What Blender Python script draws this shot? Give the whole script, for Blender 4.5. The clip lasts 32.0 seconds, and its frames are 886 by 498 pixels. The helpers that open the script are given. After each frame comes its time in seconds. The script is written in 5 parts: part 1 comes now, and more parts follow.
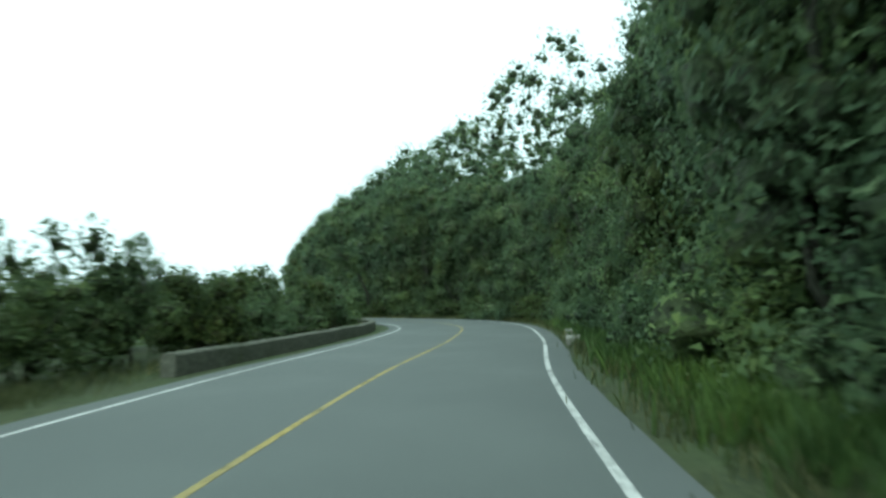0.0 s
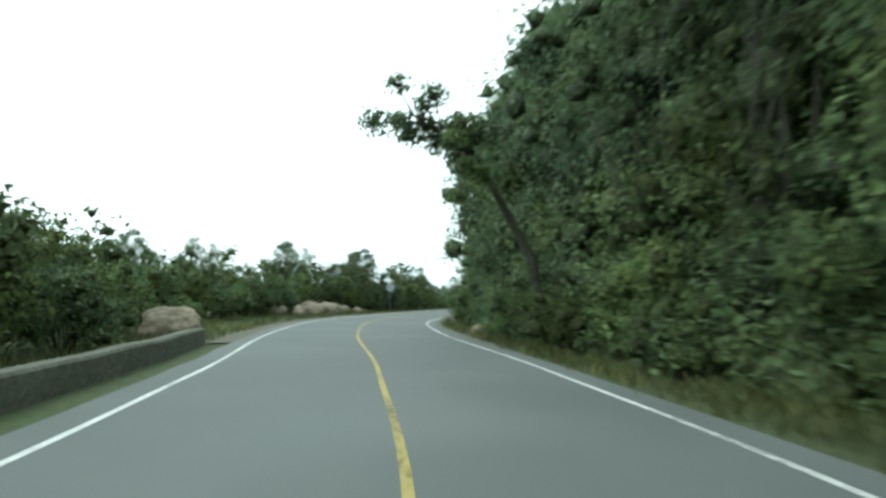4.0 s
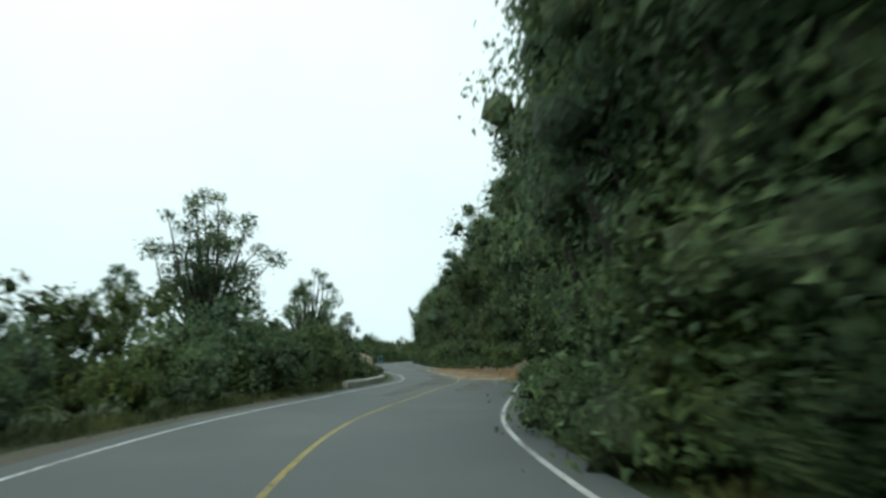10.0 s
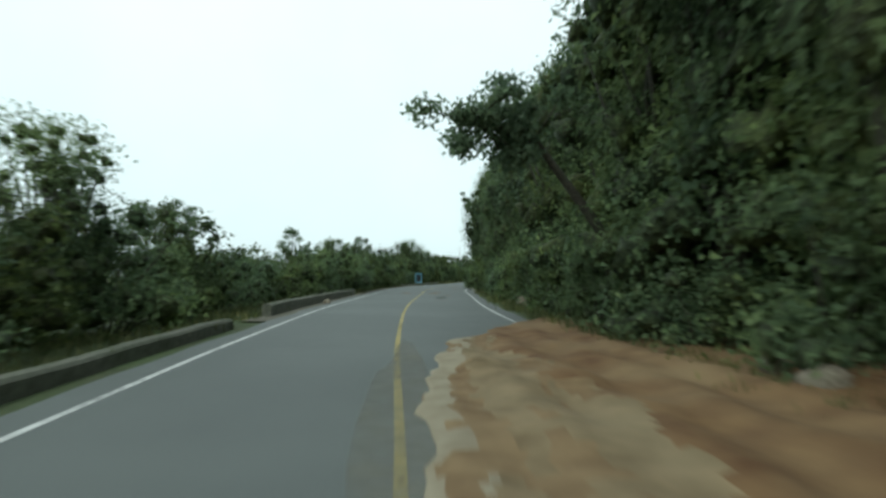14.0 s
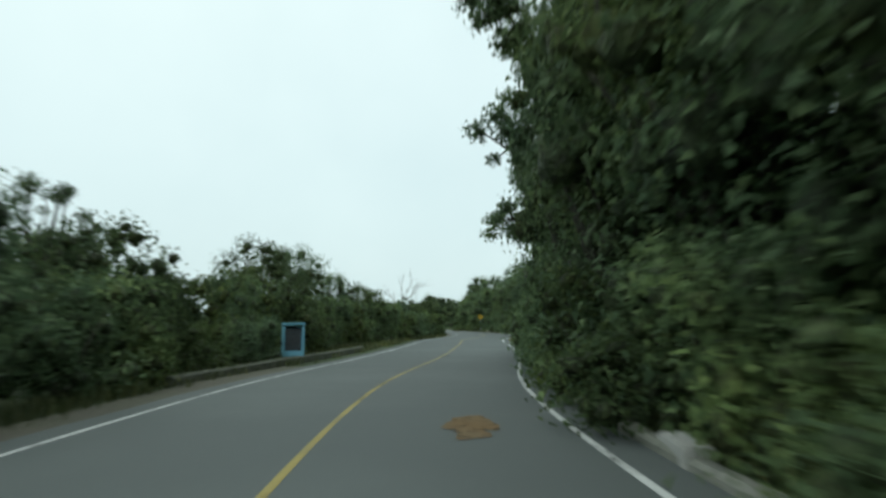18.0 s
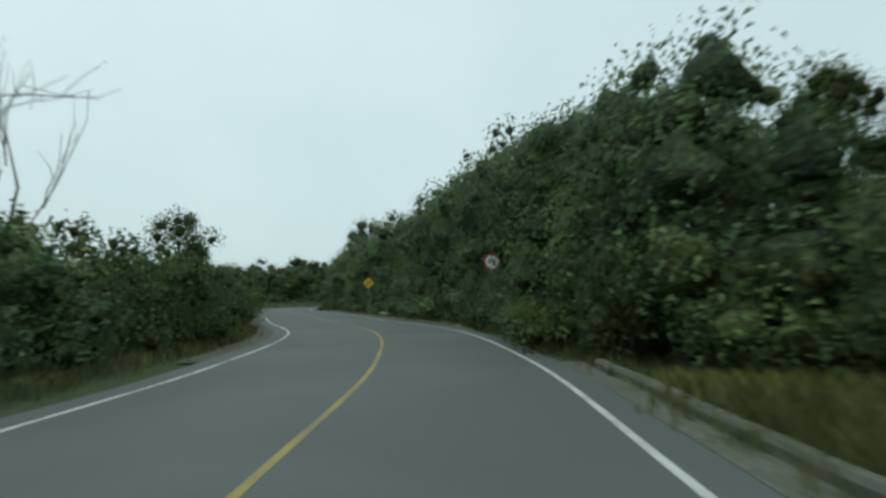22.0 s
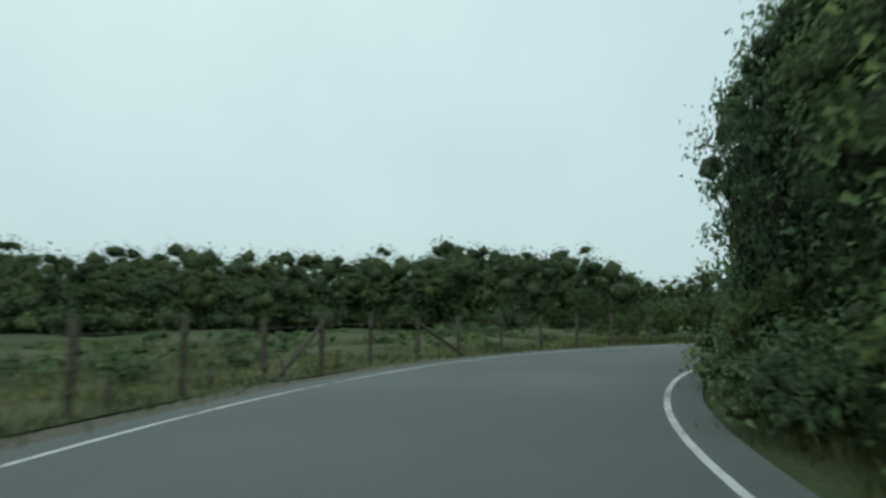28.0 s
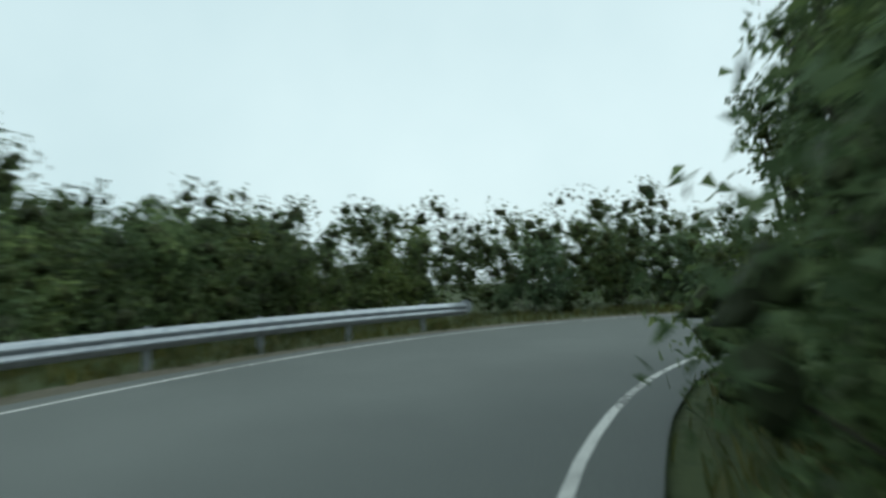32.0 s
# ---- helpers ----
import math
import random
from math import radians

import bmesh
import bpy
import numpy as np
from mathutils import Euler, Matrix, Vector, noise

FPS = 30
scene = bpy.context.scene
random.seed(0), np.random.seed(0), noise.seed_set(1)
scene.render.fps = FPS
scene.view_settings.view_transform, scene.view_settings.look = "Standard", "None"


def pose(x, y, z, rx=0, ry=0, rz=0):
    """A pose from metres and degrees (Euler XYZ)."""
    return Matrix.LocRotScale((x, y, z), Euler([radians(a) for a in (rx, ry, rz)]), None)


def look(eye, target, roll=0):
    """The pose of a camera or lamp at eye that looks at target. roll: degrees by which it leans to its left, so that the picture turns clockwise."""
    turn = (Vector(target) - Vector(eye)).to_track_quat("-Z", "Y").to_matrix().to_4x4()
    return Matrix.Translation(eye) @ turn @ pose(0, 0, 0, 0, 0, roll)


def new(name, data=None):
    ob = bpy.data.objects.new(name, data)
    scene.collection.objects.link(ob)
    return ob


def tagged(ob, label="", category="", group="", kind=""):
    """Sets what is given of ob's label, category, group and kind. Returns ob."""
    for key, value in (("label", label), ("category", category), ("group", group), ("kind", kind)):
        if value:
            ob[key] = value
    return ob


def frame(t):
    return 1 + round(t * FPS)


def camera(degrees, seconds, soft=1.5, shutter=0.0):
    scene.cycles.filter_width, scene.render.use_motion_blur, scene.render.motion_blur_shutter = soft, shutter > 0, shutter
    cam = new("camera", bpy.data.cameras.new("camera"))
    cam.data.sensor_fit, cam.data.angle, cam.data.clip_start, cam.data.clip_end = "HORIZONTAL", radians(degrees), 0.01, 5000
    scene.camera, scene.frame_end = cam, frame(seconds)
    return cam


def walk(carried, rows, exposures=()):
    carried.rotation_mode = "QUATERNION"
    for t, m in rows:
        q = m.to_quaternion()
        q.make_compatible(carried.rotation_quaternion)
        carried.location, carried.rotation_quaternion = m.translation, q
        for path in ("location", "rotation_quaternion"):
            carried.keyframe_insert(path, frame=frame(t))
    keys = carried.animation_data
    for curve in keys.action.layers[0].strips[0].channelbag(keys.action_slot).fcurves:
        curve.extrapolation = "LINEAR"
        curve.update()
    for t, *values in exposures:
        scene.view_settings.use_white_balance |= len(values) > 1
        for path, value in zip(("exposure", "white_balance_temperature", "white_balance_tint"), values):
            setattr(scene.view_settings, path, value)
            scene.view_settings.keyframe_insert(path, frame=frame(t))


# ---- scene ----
from functools import lru_cache

cam = camera(73.5, 32.0, soft=2.8, shutter=0.42)
# seconds, place, tilt, lean, heading
PATH = [
    (0.0, 0.000, 0.000, 1.352, 95.07, 1.64, 0.00),
    (0.5, -0.018, 5.498, 1.350, 94.04, 1.36, -5.41),
    (1.0, 0.166, 10.968, 1.351, 92.23, 1.35, -9.61),
    (1.5, 0.495, 16.407, 1.350, 92.35, 0.88, -8.71),
    (2.0, 0.887, 21.816, 1.349, 94.24, 0.53, -8.13),
    (2.5, 1.137, 27.204, 1.350, 94.70, 0.20, -6.84),
    (3.0, 0.907, 32.569, 1.354, 94.86, -0.06, 5.76),
    (3.5, 0.013, 37.865, 1.350, 95.14, -0.35, 16.81),
    (4.0, -1.682, 42.962, 1.351, 94.75, -0.56, 28.40),
    (4.5, -4.169, 47.754, 1.350, 95.64, -0.32, 35.16),
    (5.0, -7.201, 52.327, 1.350, 96.03, -0.12, 37.69),
    (5.5, -10.506, 56.816, 1.350, 96.10, -0.02, 37.27),
    (6.0, -13.853, 61.358, 1.350, 95.97, 0.04, 33.99),
    (6.5, -17.048, 66.069, 1.350, 95.77, 0.16, 27.82),
    (7.0, -19.946, 71.021, 1.352, 95.61, 0.38, 19.91),
    (7.5, -22.447, 76.232, 1.354, 95.69, 0.61, 14.39),
    (8.0, -24.473, 81.700, 1.350, 97.31, 0.62, 12.53),
    (8.5, -26.154, 87.345, 1.350, 99.37, 0.66, 9.39),
    (9.0, -27.675, 93.073, 1.350, 101.21, 0.87, 8.24),
    (9.5, -29.123, 98.827, 1.350, 101.15, 0.79, 6.65),
    (10.0, -30.519, 104.560, 1.350, 100.18, 0.66, 5.32),
    (10.5, -31.760, 110.279, 1.350, 100.04, 0.56, 1.50),
    (11.0, -32.633, 115.995, 1.348, 100.83, 0.75, 0.47),
    (11.5, -33.058, 121.697, 1.350, 98.99, 1.06, -1.94),
    (12.0, -33.086, 127.365, 1.352, 96.56, 1.44, -2.73),
    (12.5, -32.985, 132.997, 1.350, 95.37, 0.75, 1.50),
    (13.0, -33.211, 138.621, 1.349, 92.97, 0.15, 5.23),
    (13.5, -33.931, 144.259, 1.349, 91.35, -0.14, 9.92),
    (14.0, -35.057, 149.942, 1.350, 92.41, -0.18, 12.41),
    (14.5, -36.421, 155.696, 1.350, 93.99, -0.22, 12.77),
    (15.0, -37.877, 161.534, 1.350, 95.31, -0.34, 11.34),
    (15.5, -39.333, 167.463, 1.346, 96.42, -0.39, 9.26),
    (16.0, -40.741, 173.483, 1.350, 97.60, 0.10, 9.31),
    (16.5, -42.072, 179.595, 1.350, 98.84, 0.74, 9.27),
    (17.0, -43.328, 185.794, 1.355, 99.53, 1.04, 8.99),
    (17.5, -44.579, 192.057, 1.350, 99.02, 0.60, 10.45),
    (18.0, -45.824, 198.359, 1.358, 97.18, 0.40, 5.53),
    (18.5, -46.943, 204.684, 1.350, 96.62, 0.73, 4.23),
    (19.0, -47.599, 211.032, 1.351, 94.50, 1.43, 0.94),
    (19.5, -47.736, 217.370, 1.349, 92.93, 1.53, 0.47),
    (20.0, -47.606, 223.676, 1.352, 93.79, 1.54, -2.24),
    (20.5, -47.411, 229.938, 1.350, 97.84, 0.39, -4.13),
    (21.0, -47.378, 236.150, 1.347, 100.56, -0.54, -6.24),
    (21.5, -47.517, 242.305, 1.350, 100.61, -0.12, -7.07),
    (22.0, -47.510, 248.405, 1.350, 94.55, 0.54, -5.22),
    (22.5, -47.279, 254.441, 1.350, 94.66, 0.54, -2.71),
    (23.0, -46.985, 260.390, 1.349, 94.38, 0.31, 1.64),
    (23.5, -46.934, 266.224, 1.349, 93.85, -0.32, 4.35),
    (24.0, -47.481, 271.910, 1.347, 100.19, -0.87, 7.20),
    (24.5, -48.595, 277.448, 1.350, 102.33, -0.39, 12.67),
    (25.0, -49.904, 282.895, 1.350, 100.99, 0.33, 12.28),
    (25.5, -51.157, 288.287, 1.350, 102.28, 0.71, 14.66),
    (26.0, -52.379, 293.587, 1.349, 101.72, 0.95, 17.03),
    (26.5, -53.669, 298.731, 1.346, 100.66, 0.46, 16.23),
    (27.0, -55.130, 303.670, 1.350, 98.69, 0.10, 16.21),
    (27.5, -56.702, 308.390, 1.350, 97.17, 0.07, 14.21),
    (28.0, -57.844, 313.069, 1.350, 96.41, 0.42, 8.47),
    (28.5, -58.220, 317.786, 1.351, 96.28, 1.15, -1.03),
    (29.0, -57.863, 322.508, 1.358, 96.47, 1.85, -10.35),
    (29.5, -56.591, 327.015, 1.350, 95.80, 2.00, -22.80),
    (30.0, -54.348, 331.089, 1.350, 94.95, 2.70, -37.02),
    (30.5, -51.100, 334.478, 1.357, 93.50, 3.00, -51.50),
    (31.0, -47.031, 337.040, 1.350, 93.15, 2.80, -65.77),
    (31.5, -42.475, 338.684, 1.350, 93.85, 2.00, -80.13),
    (32.0, -37.517, 338.857, 1.354, 92.94, 1.74, -94.58),
]
EXPOSURES = [(0, 0.75, 5750, -14), (1, 0.95, 5750, -14), (2, 1.15, 5800, -12), (3, 1.4, 6000, -6), (4, 1.05, 6050, -4), (5.5, 0.6, 6050, -3), (7, 0.3, 6050, -3), (13, 0.3, 6100, -2), (16, 0.2, 6100, -2), (19, 0.0, 6100, -3), (20, 0.25, 6050, -2), (21, -0.25, 6000, -4),
             (23, -0.03, 6100, -2), (24, 0.07, 6150, -1), (25, -0.27, 5950, -6), (26, -0.37, 5900, -6), (29, -0.12, 6000, -4), (32, 0.05, 6000, -3)]
walk(cam, [(t, pose(x, y, z, rx, ry, rz)) for t, x, y, z, rx, ry, rz in PATH], EXPOSURES)

# ---- light: bright overcast in cloud forest ----
world = bpy.data.worlds.new("overcast_sky")
scene.world = world
world.use_nodes = True
wn, wl = world.node_tree.nodes, world.node_tree.links
wn.clear()
sky = wn.new("ShaderNodeTexSky")
sky.sky_type, sky.sun_disc = "NISHITA", False
sky.sun_elevation, sky.sun_rotation = radians(52), radians(-40)
sky.air_density, sky.dust_density = 1.0, 6.0
cloud_tc = wn.new("ShaderNodeTexCoord")
cloud_noise = wn.new("ShaderNodeTexNoise")
cloud_noise.inputs["Scale"].default_value, cloud_noise.inputs["Detail"].default_value = 1.6, 5
wl.new(cloud_tc.outputs["Generated"], cloud_noise.inputs["Vector"])
cloud_ramp = wn.new("ShaderNodeValToRGB")
cloud_ramp.color_ramp.elements[0].position, cloud_ramp.color_ramp.elements[1].position = 0.25, 0.8
cloud_ramp.color_ramp.elements[0].color = (0.66, 0.76, 0.79, 1)
cloud_ramp.color_ramp.elements[1].color = (0.86, 0.93, 0.94, 1)
wl.new(cloud_noise.outputs["Fac"], cloud_ramp.inputs["Fac"])
clear_part = wn.new("ShaderNodeBackground")
clear_part.inputs["Strength"].default_value = 0.012
wl.new(sky.outputs["Color"], clear_part.inputs["Color"])
cloud_part = wn.new("ShaderNodeBackground")
cloud_part.inputs["Strength"].default_value = 0.92
wl.new(cloud_ramp.outputs["Color"], cloud_part.inputs["Color"])
both = wn.new("ShaderNodeAddShader")
wl.new(clear_part.outputs[0], both.inputs[0])
wl.new(cloud_part.outputs[0], both.inputs[1])
world_out = wn.new("ShaderNodeOutputWorld")
wl.new(both.outputs[0], world_out.inputs["Surface"])

sun = new("sun", bpy.data.lights.new("sun", "SUN"))
sun.data.energy, sun.data.angle, sun.data.color = 0.9, radians(25), (1.0, 0.98, 0.94)
sun.matrix_world = look((-40, 60, 90), (-30, 140, 0))


# ---- materials ----
def material(name, rough=0.8, spec=0.3):
    m = bpy.data.materials.new(name)
    m.use_nodes = True
    b = m.node_tree.nodes["Principled BSDF"]
    b.inputs["Roughness"].default_value = rough
    b.inputs["Specular IOR Level"].default_value = spec
    return m, m.node_tree.nodes, m.node_tree.links, b


def noise_node(nodes, links, scale, detail=4.0, vector=None):
    n = nodes.new("ShaderNodeTexNoise")
    n.inputs["Scale"].default_value, n.inputs["Detail"].default_value = scale, detail
    if vector is None:
        tc = nodes.new("ShaderNodeTexCoord")
        vector = tc.outputs["Object"]
    links.new(vector, n.inputs["Vector"])
    return n.outputs["Fac"]


def ramp(nodes, links, fac, stops):
    r = nodes.new("ShaderNodeValToRGB")
    e = r.color_ramp.elements
    while len(e) < len(stops):
        e.new(0.5)
    for k, (p, c) in zip(e, stops):
        k.position, k.color = p, (*c, 1)
    links.new(fac, r.inputs["Fac"])
    return r.outputs["Color"]


def mix(nodes, links, fac, a, b, mode="MIX"):
    n = nodes.new("ShaderNodeMix")
    n.data_type, n.blend_type = "RGBA", mode
    for key, v in ((0, fac), (6, a), (7, b)):
        if hasattr(v, "links"):
            links.new(v, n.inputs[key])
        else:
            n.inputs[key].default_value = v if key == 0 else (*v, 1)
    return n.outputs[2]


def bump(nodes, links, b, fac, strength, distance=0.02):
    n = nodes.new("ShaderNodeBump")
    n.inputs["Strength"].default_value, n.inputs["Distance"].default_value = strength, distance
    links.new(fac, n.inputs["Height"])
    links.new(n.outputs["Normal"], b.inputs["Normal"])


def two_scale(name, dark, light, small, large, stain, rough=0.85, relief=0.3, spec=0.3, stain_amount=0.5):
    """A surface with grain and wide stains."""
    m, nd, lk, b = material(name, rough, spec)
    g = noise_node(nd, lk, small, 6)
    s = noise_node(nd, lk, large, 3)
    c = ramp(nd, lk, g, [(0.3, dark), (0.7, light)])
    sf = ramp(nd, lk, s, [(0.45, (0, 0, 0)), (0.75, (stain_amount,) * 3)])
    lk.new(mix(nd, lk, sf, c, stain), b.inputs["Base Color"])
    bump(nd, lk, b, g, relief)
    return m


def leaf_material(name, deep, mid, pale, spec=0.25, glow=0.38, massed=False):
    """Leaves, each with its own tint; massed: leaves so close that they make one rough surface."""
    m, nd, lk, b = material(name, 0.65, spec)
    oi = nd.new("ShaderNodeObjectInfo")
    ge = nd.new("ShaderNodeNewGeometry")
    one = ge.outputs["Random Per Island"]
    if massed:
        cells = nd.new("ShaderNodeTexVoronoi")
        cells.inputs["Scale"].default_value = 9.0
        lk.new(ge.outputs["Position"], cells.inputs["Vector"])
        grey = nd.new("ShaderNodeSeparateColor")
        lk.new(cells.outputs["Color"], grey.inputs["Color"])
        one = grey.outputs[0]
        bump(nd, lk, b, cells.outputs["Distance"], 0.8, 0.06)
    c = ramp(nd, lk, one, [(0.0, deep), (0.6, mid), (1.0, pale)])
    hs = nd.new("ShaderNodeHueSaturation")
    for key, low, high in (("Value", 0.68, 1.4), ("Hue", 0.472, 0.515), ("Saturation", 1.15, 0.8)):
        mr = nd.new("ShaderNodeMapRange")
        mr.inputs["To Min"].default_value, mr.inputs["To Max"].default_value = low, high
        lk.new(oi.outputs["Random"], mr.inputs["Value"])
        lk.new(mr.outputs[0], hs.inputs[key])
    lk.new(c, hs.inputs["Color"])
    big = noise_node(nd, lk, 0.4, 3, ge.outputs["Position"])
    kind = ramp(nd, lk, big, [(0.34, (0.66, 0.7, 0.72)), (0.52, (1.0, 1.0, 0.95)), (0.68, (1.5, 1.42, 1.05))])
    col = mix(nd, lk, 1.0, hs.outputs["Color"], kind, "MULTIPLY")
    lk.new(col, b.inputs["Base Color"])
    if massed:
        return m
    tr = nd.new("ShaderNodeBsdfTranslucent")
    lk.new(col, tr.inputs["Color"])
    ms = nd.new("ShaderNodeMixShader")
    ms.inputs[0].default_value = glow
    lk.new(b.outputs[0], ms.inputs[1])
    lk.new(tr.outputs[0], ms.inputs[2])
    lk.new(ms.outputs[0], nd["Material Output"].inputs["Surface"])
    return m


ASPHALT = two_scale("worn_asphalt", (0.079, 0.088, 0.083), (0.133, 0.146, 0.138), 60, 0.25, (0.157, 0.172, 0.162), 0.75, 0.35)


def worn_film(m, small, large, low, high, keep=0.25):
    """Lets what lies below show through where a thin film has worn off."""
    nd, lk = m.node_tree.nodes, m.node_tree.links
    a, b = noise_node(nd, lk, small, 5), noise_node(nd, lk, large, 2)
    both = nd.new("ShaderNodeMath")
    both.operation = "MULTIPLY_ADD"
    both.inputs[1].default_value = 0.55
    lk.new(a, both.inputs[0])
    half = nd.new("ShaderNodeMath")
    half.operation = "MULTIPLY"
    half.inputs[1].default_value = 0.45
    lk.new(b, half.inputs[0])
    lk.new(half.outputs[0], both.inputs[2])
    f = ramp(nd, lk, both.outputs[0], [(low, (keep,) * 3), (high, (1, 1, 1))])
    clear = nd.new("ShaderNodeBsdfTransparent")
    ms = nd.new("ShaderNodeMixShader")
    lk.new(f, ms.inputs[0])
    lk.new(clear.outputs[0], ms.inputs[1])
    lk.new(nd["Principled BSDF"].outputs[0], ms.inputs[2])
    lk.new(ms.outputs[0], nd["Material Output"].inputs["Surface"])
    return m


WHITE_PAINT = two_scale("worn_white_paint", (0.5, 0.5, 0.48), (0.68, 0.68, 0.65), 25, 1.5, (0.3, 0.3, 0.29), 0.7, 0.1)
YELLOW_PAINT = two_scale("worn_yellow_paint", (0.31, 0.245, 0.075), (0.42, 0.33, 0.1), 25, 0.7, (0.17, 0.16, 0.1), 0.7, 0.1, stain_amount=0.8)
worn_film(WHITE_PAINT, 9, 0.35, 0.36, 0.5, 0.2)
worn_film(YELLOW_PAINT, 9, 0.3, 0.34, 0.48, 0.3)
CONCRETE = two_scale("weathered_concrete", (0.2, 0.2, 0.17), (0.34, 0.33, 0.28), 12, 0.9, (0.1, 0.11, 0.08), 0.9, 0.4)
GRAVEL = two_scale("verge_gravel", (0.07, 0.065, 0.05), (0.16, 0.145, 0.11), 14, 0.5, (0.08, 0.09, 0.05), 0.95, 0.6)
SOIL = two_scale("mossy_leaf_litter", (0.035, 0.045, 0.02), (0.075, 0.09, 0.04), 9, 0.4, (0.05, 0.08, 0.025), 0.95, 0.6, stain_amount=0.9)
BROAD = (0.066, 0.1, 0.05), (0.096, 0.143, 0.068), (0.135, 0.185, 0.088)
SHRUB = (0.072, 0.11, 0.052), (0.106, 0.16, 0.07), (0.155, 0.21, 0.09)
# darker tones for the inner masses: the crowns' self-shadow put into the colour
INNER_SHADE = (0.032, 0.038, 0.022), (0.048, 0.064, 0.03), (0.075, 0.1, 0.045)
LEAF, LEAF_MASS = leaf_material("broad_leaves", *BROAD, 0.16), leaf_material("shaded_inner_leaves", *INNER_SHADE, 0.1, massed=True)
BUSH_LEAF, BUSH_MASS = leaf_material("shrub_leaves", *SHRUB, 0.16), leaf_material("shaded_inner_shrub_leaves", *INNER_SHADE, 0.1, massed=True)
BARK = two_scale("grey_bark", (0.03, 0.028, 0.02), (0.085, 0.08, 0.06), 14, 1.2, (0.05, 0.065, 0.035), 0.95, 0.6)

# ---- the road's line, and places beside it ----
ROAD = [(-6.5, -47.8), (-5.4, -35.9), (-4.4, -23.9), (-3.3, -12.0), (-2.3, -0.0), (-1.3, 11.0), (0.3, 21.9), (0.8, 32.6), (-1.8, 42.9), (-7.8, 51.9), (-14.8, 60.7), (-21.1, 70.4), (-25.4, 81.4), (-28.6, 92.8), (-31.6, 104.3), (-33.6, 115.9), (-33.2, 127.4), (-32.8, 138.7), (-35.1, 149.9), (-38.5, 161.4), (-41.7, 173.3), (-44.4, 185.6), (-47.0, 198.1), (-48.5, 211.0), (-48.3, 223.7), (-48.5, 236.1), (-48.9, 248.4), (-47.8, 260.4), (-48.1, 271.8), (-50.9, 282.7), (-53.4, 293.3), (-56.2, 303.3), (-59.1, 312.9), (-59.1, 322.7), (-55.6, 332.0), (-48.0, 339.0), (-37.6, 341.9), (-29.3, 339.0), (-23.4, 332.8), (-21.4, 324.5), (-20.8, 315.0), (-20.8, 305.0), (-21.2, 295.0), (-22.0, 285.0)]
START = 4


def spline(points, step=1.0):
    p = np.array(points, float)
    p = np.vstack([2 * p[0] - p[1], p, 2 * p[-1] - p[-2]])
    out = []
    for i in range(1, len(p) - 2):
        for u in np.linspace(0, 1, 40, endpoint=False):
            a, b, c, d = p[i - 1:i + 3]
            out.append(0.5 * (2 * b + (c - a) * u + (2 * a - 5 * b + 4 * c - d) * u * u + (3 * b - a - 3 * c + d) * u ** 3))
    out = np.array(out + [p[-2]])
    s = np.concatenate([[0], np.cumsum(np.hypot(*np.diff(out, axis=0).T))])
    n = int(s[-1] / step)
    q = np.arange(n) * step
    return np.column_stack([np.interp(q, s, out[:, 0]), np.interp(q, s, out[:, 1])]), s[START * 40]


LINE, S0 = spline(ROAD)
AHEAD = np.gradient(LINE, axis=0)
AHEAD /= np.hypot(*AHEAD.T)[:, None]
RIGHT = np.column_stack([AHEAD[:, 1], -AHEAD[:, 0]])
S_MIN, S_MAX = -S0 + 1, len(LINE) - S0 - 3


def at(s, d):
    """The place s metres along the road and d metres to the right of its centre line."""
    k = np.clip(s + S0, 0, len(LINE) - 1.001)
    i = int(k)
    u = k - i
    c = LINE[i] * (1 - u) + LINE[i + 1] * u
    r = RIGHT[i] * (1 - u) + RIGHT[i + 1] * u
    return float(c[0] + r[0] * d), float(c[1] + r[1] * d)


def heading(s):
    i = int(np.clip(s + S0, 0, len(LINE) - 1))
    return math.degrees(math.atan2(-AHEAD[i][0], AHEAD[i][1]))


def along(table, s):
    return float(np.interp(s, [r[0] for r in table], [r[1] for r in table]))


# where the right-hand greenery begins, and the angle to which it stands up over the road
FACE_R = [(-50, 5.0), (20, 4.8), (30, 4.2), (60, 4.4), (70, 4.6), (94, 4.7), (105, 4.7), (110, 3.6), (118, 3.3), (124, 3.5), (130, 3.9), (136, 4.0), (143.5, 4.4), (148.5, 5.6), (150, 9.6), (153, 9.8), (155, 6.8), (161, 4.5),
          (170, 4.0), (178, 4.6), (202, 4.2), (210, 3.3), (218, 3.0), (235, 3.1), (237, 3.8), (239, 16), (256, 16), (262, 9.0), (267, 6.0), (272, 3.7), (283, 3.7), (287, 4.4), (300, 4.5), (320, 4.3), (328, 4.3), (334, 3.8), (350, 3.6), (356, 4.4), (369, 4.6), (372, 4.1), (440, 4.0)]
TILT_R = [(-50, 66), (20, 60), (45, 56), (54, 64), (62, 66), (94, 61), (100, 60), (108, 64), (118, 69), (130, 70), (140, 73), (150, 70), (158, 70), (172, 70), (180, 61), (205, 66), (236, 73), (239, 20), (256, 20), (264, 21), (268, 28), (273, 50), (277, 55), (286, 54), (298, 48), (318, 44), (328, 44), (333, 46), (338, 60), (347, 62), (354, 56), (362, 53), (369, 45), (440, 42)]
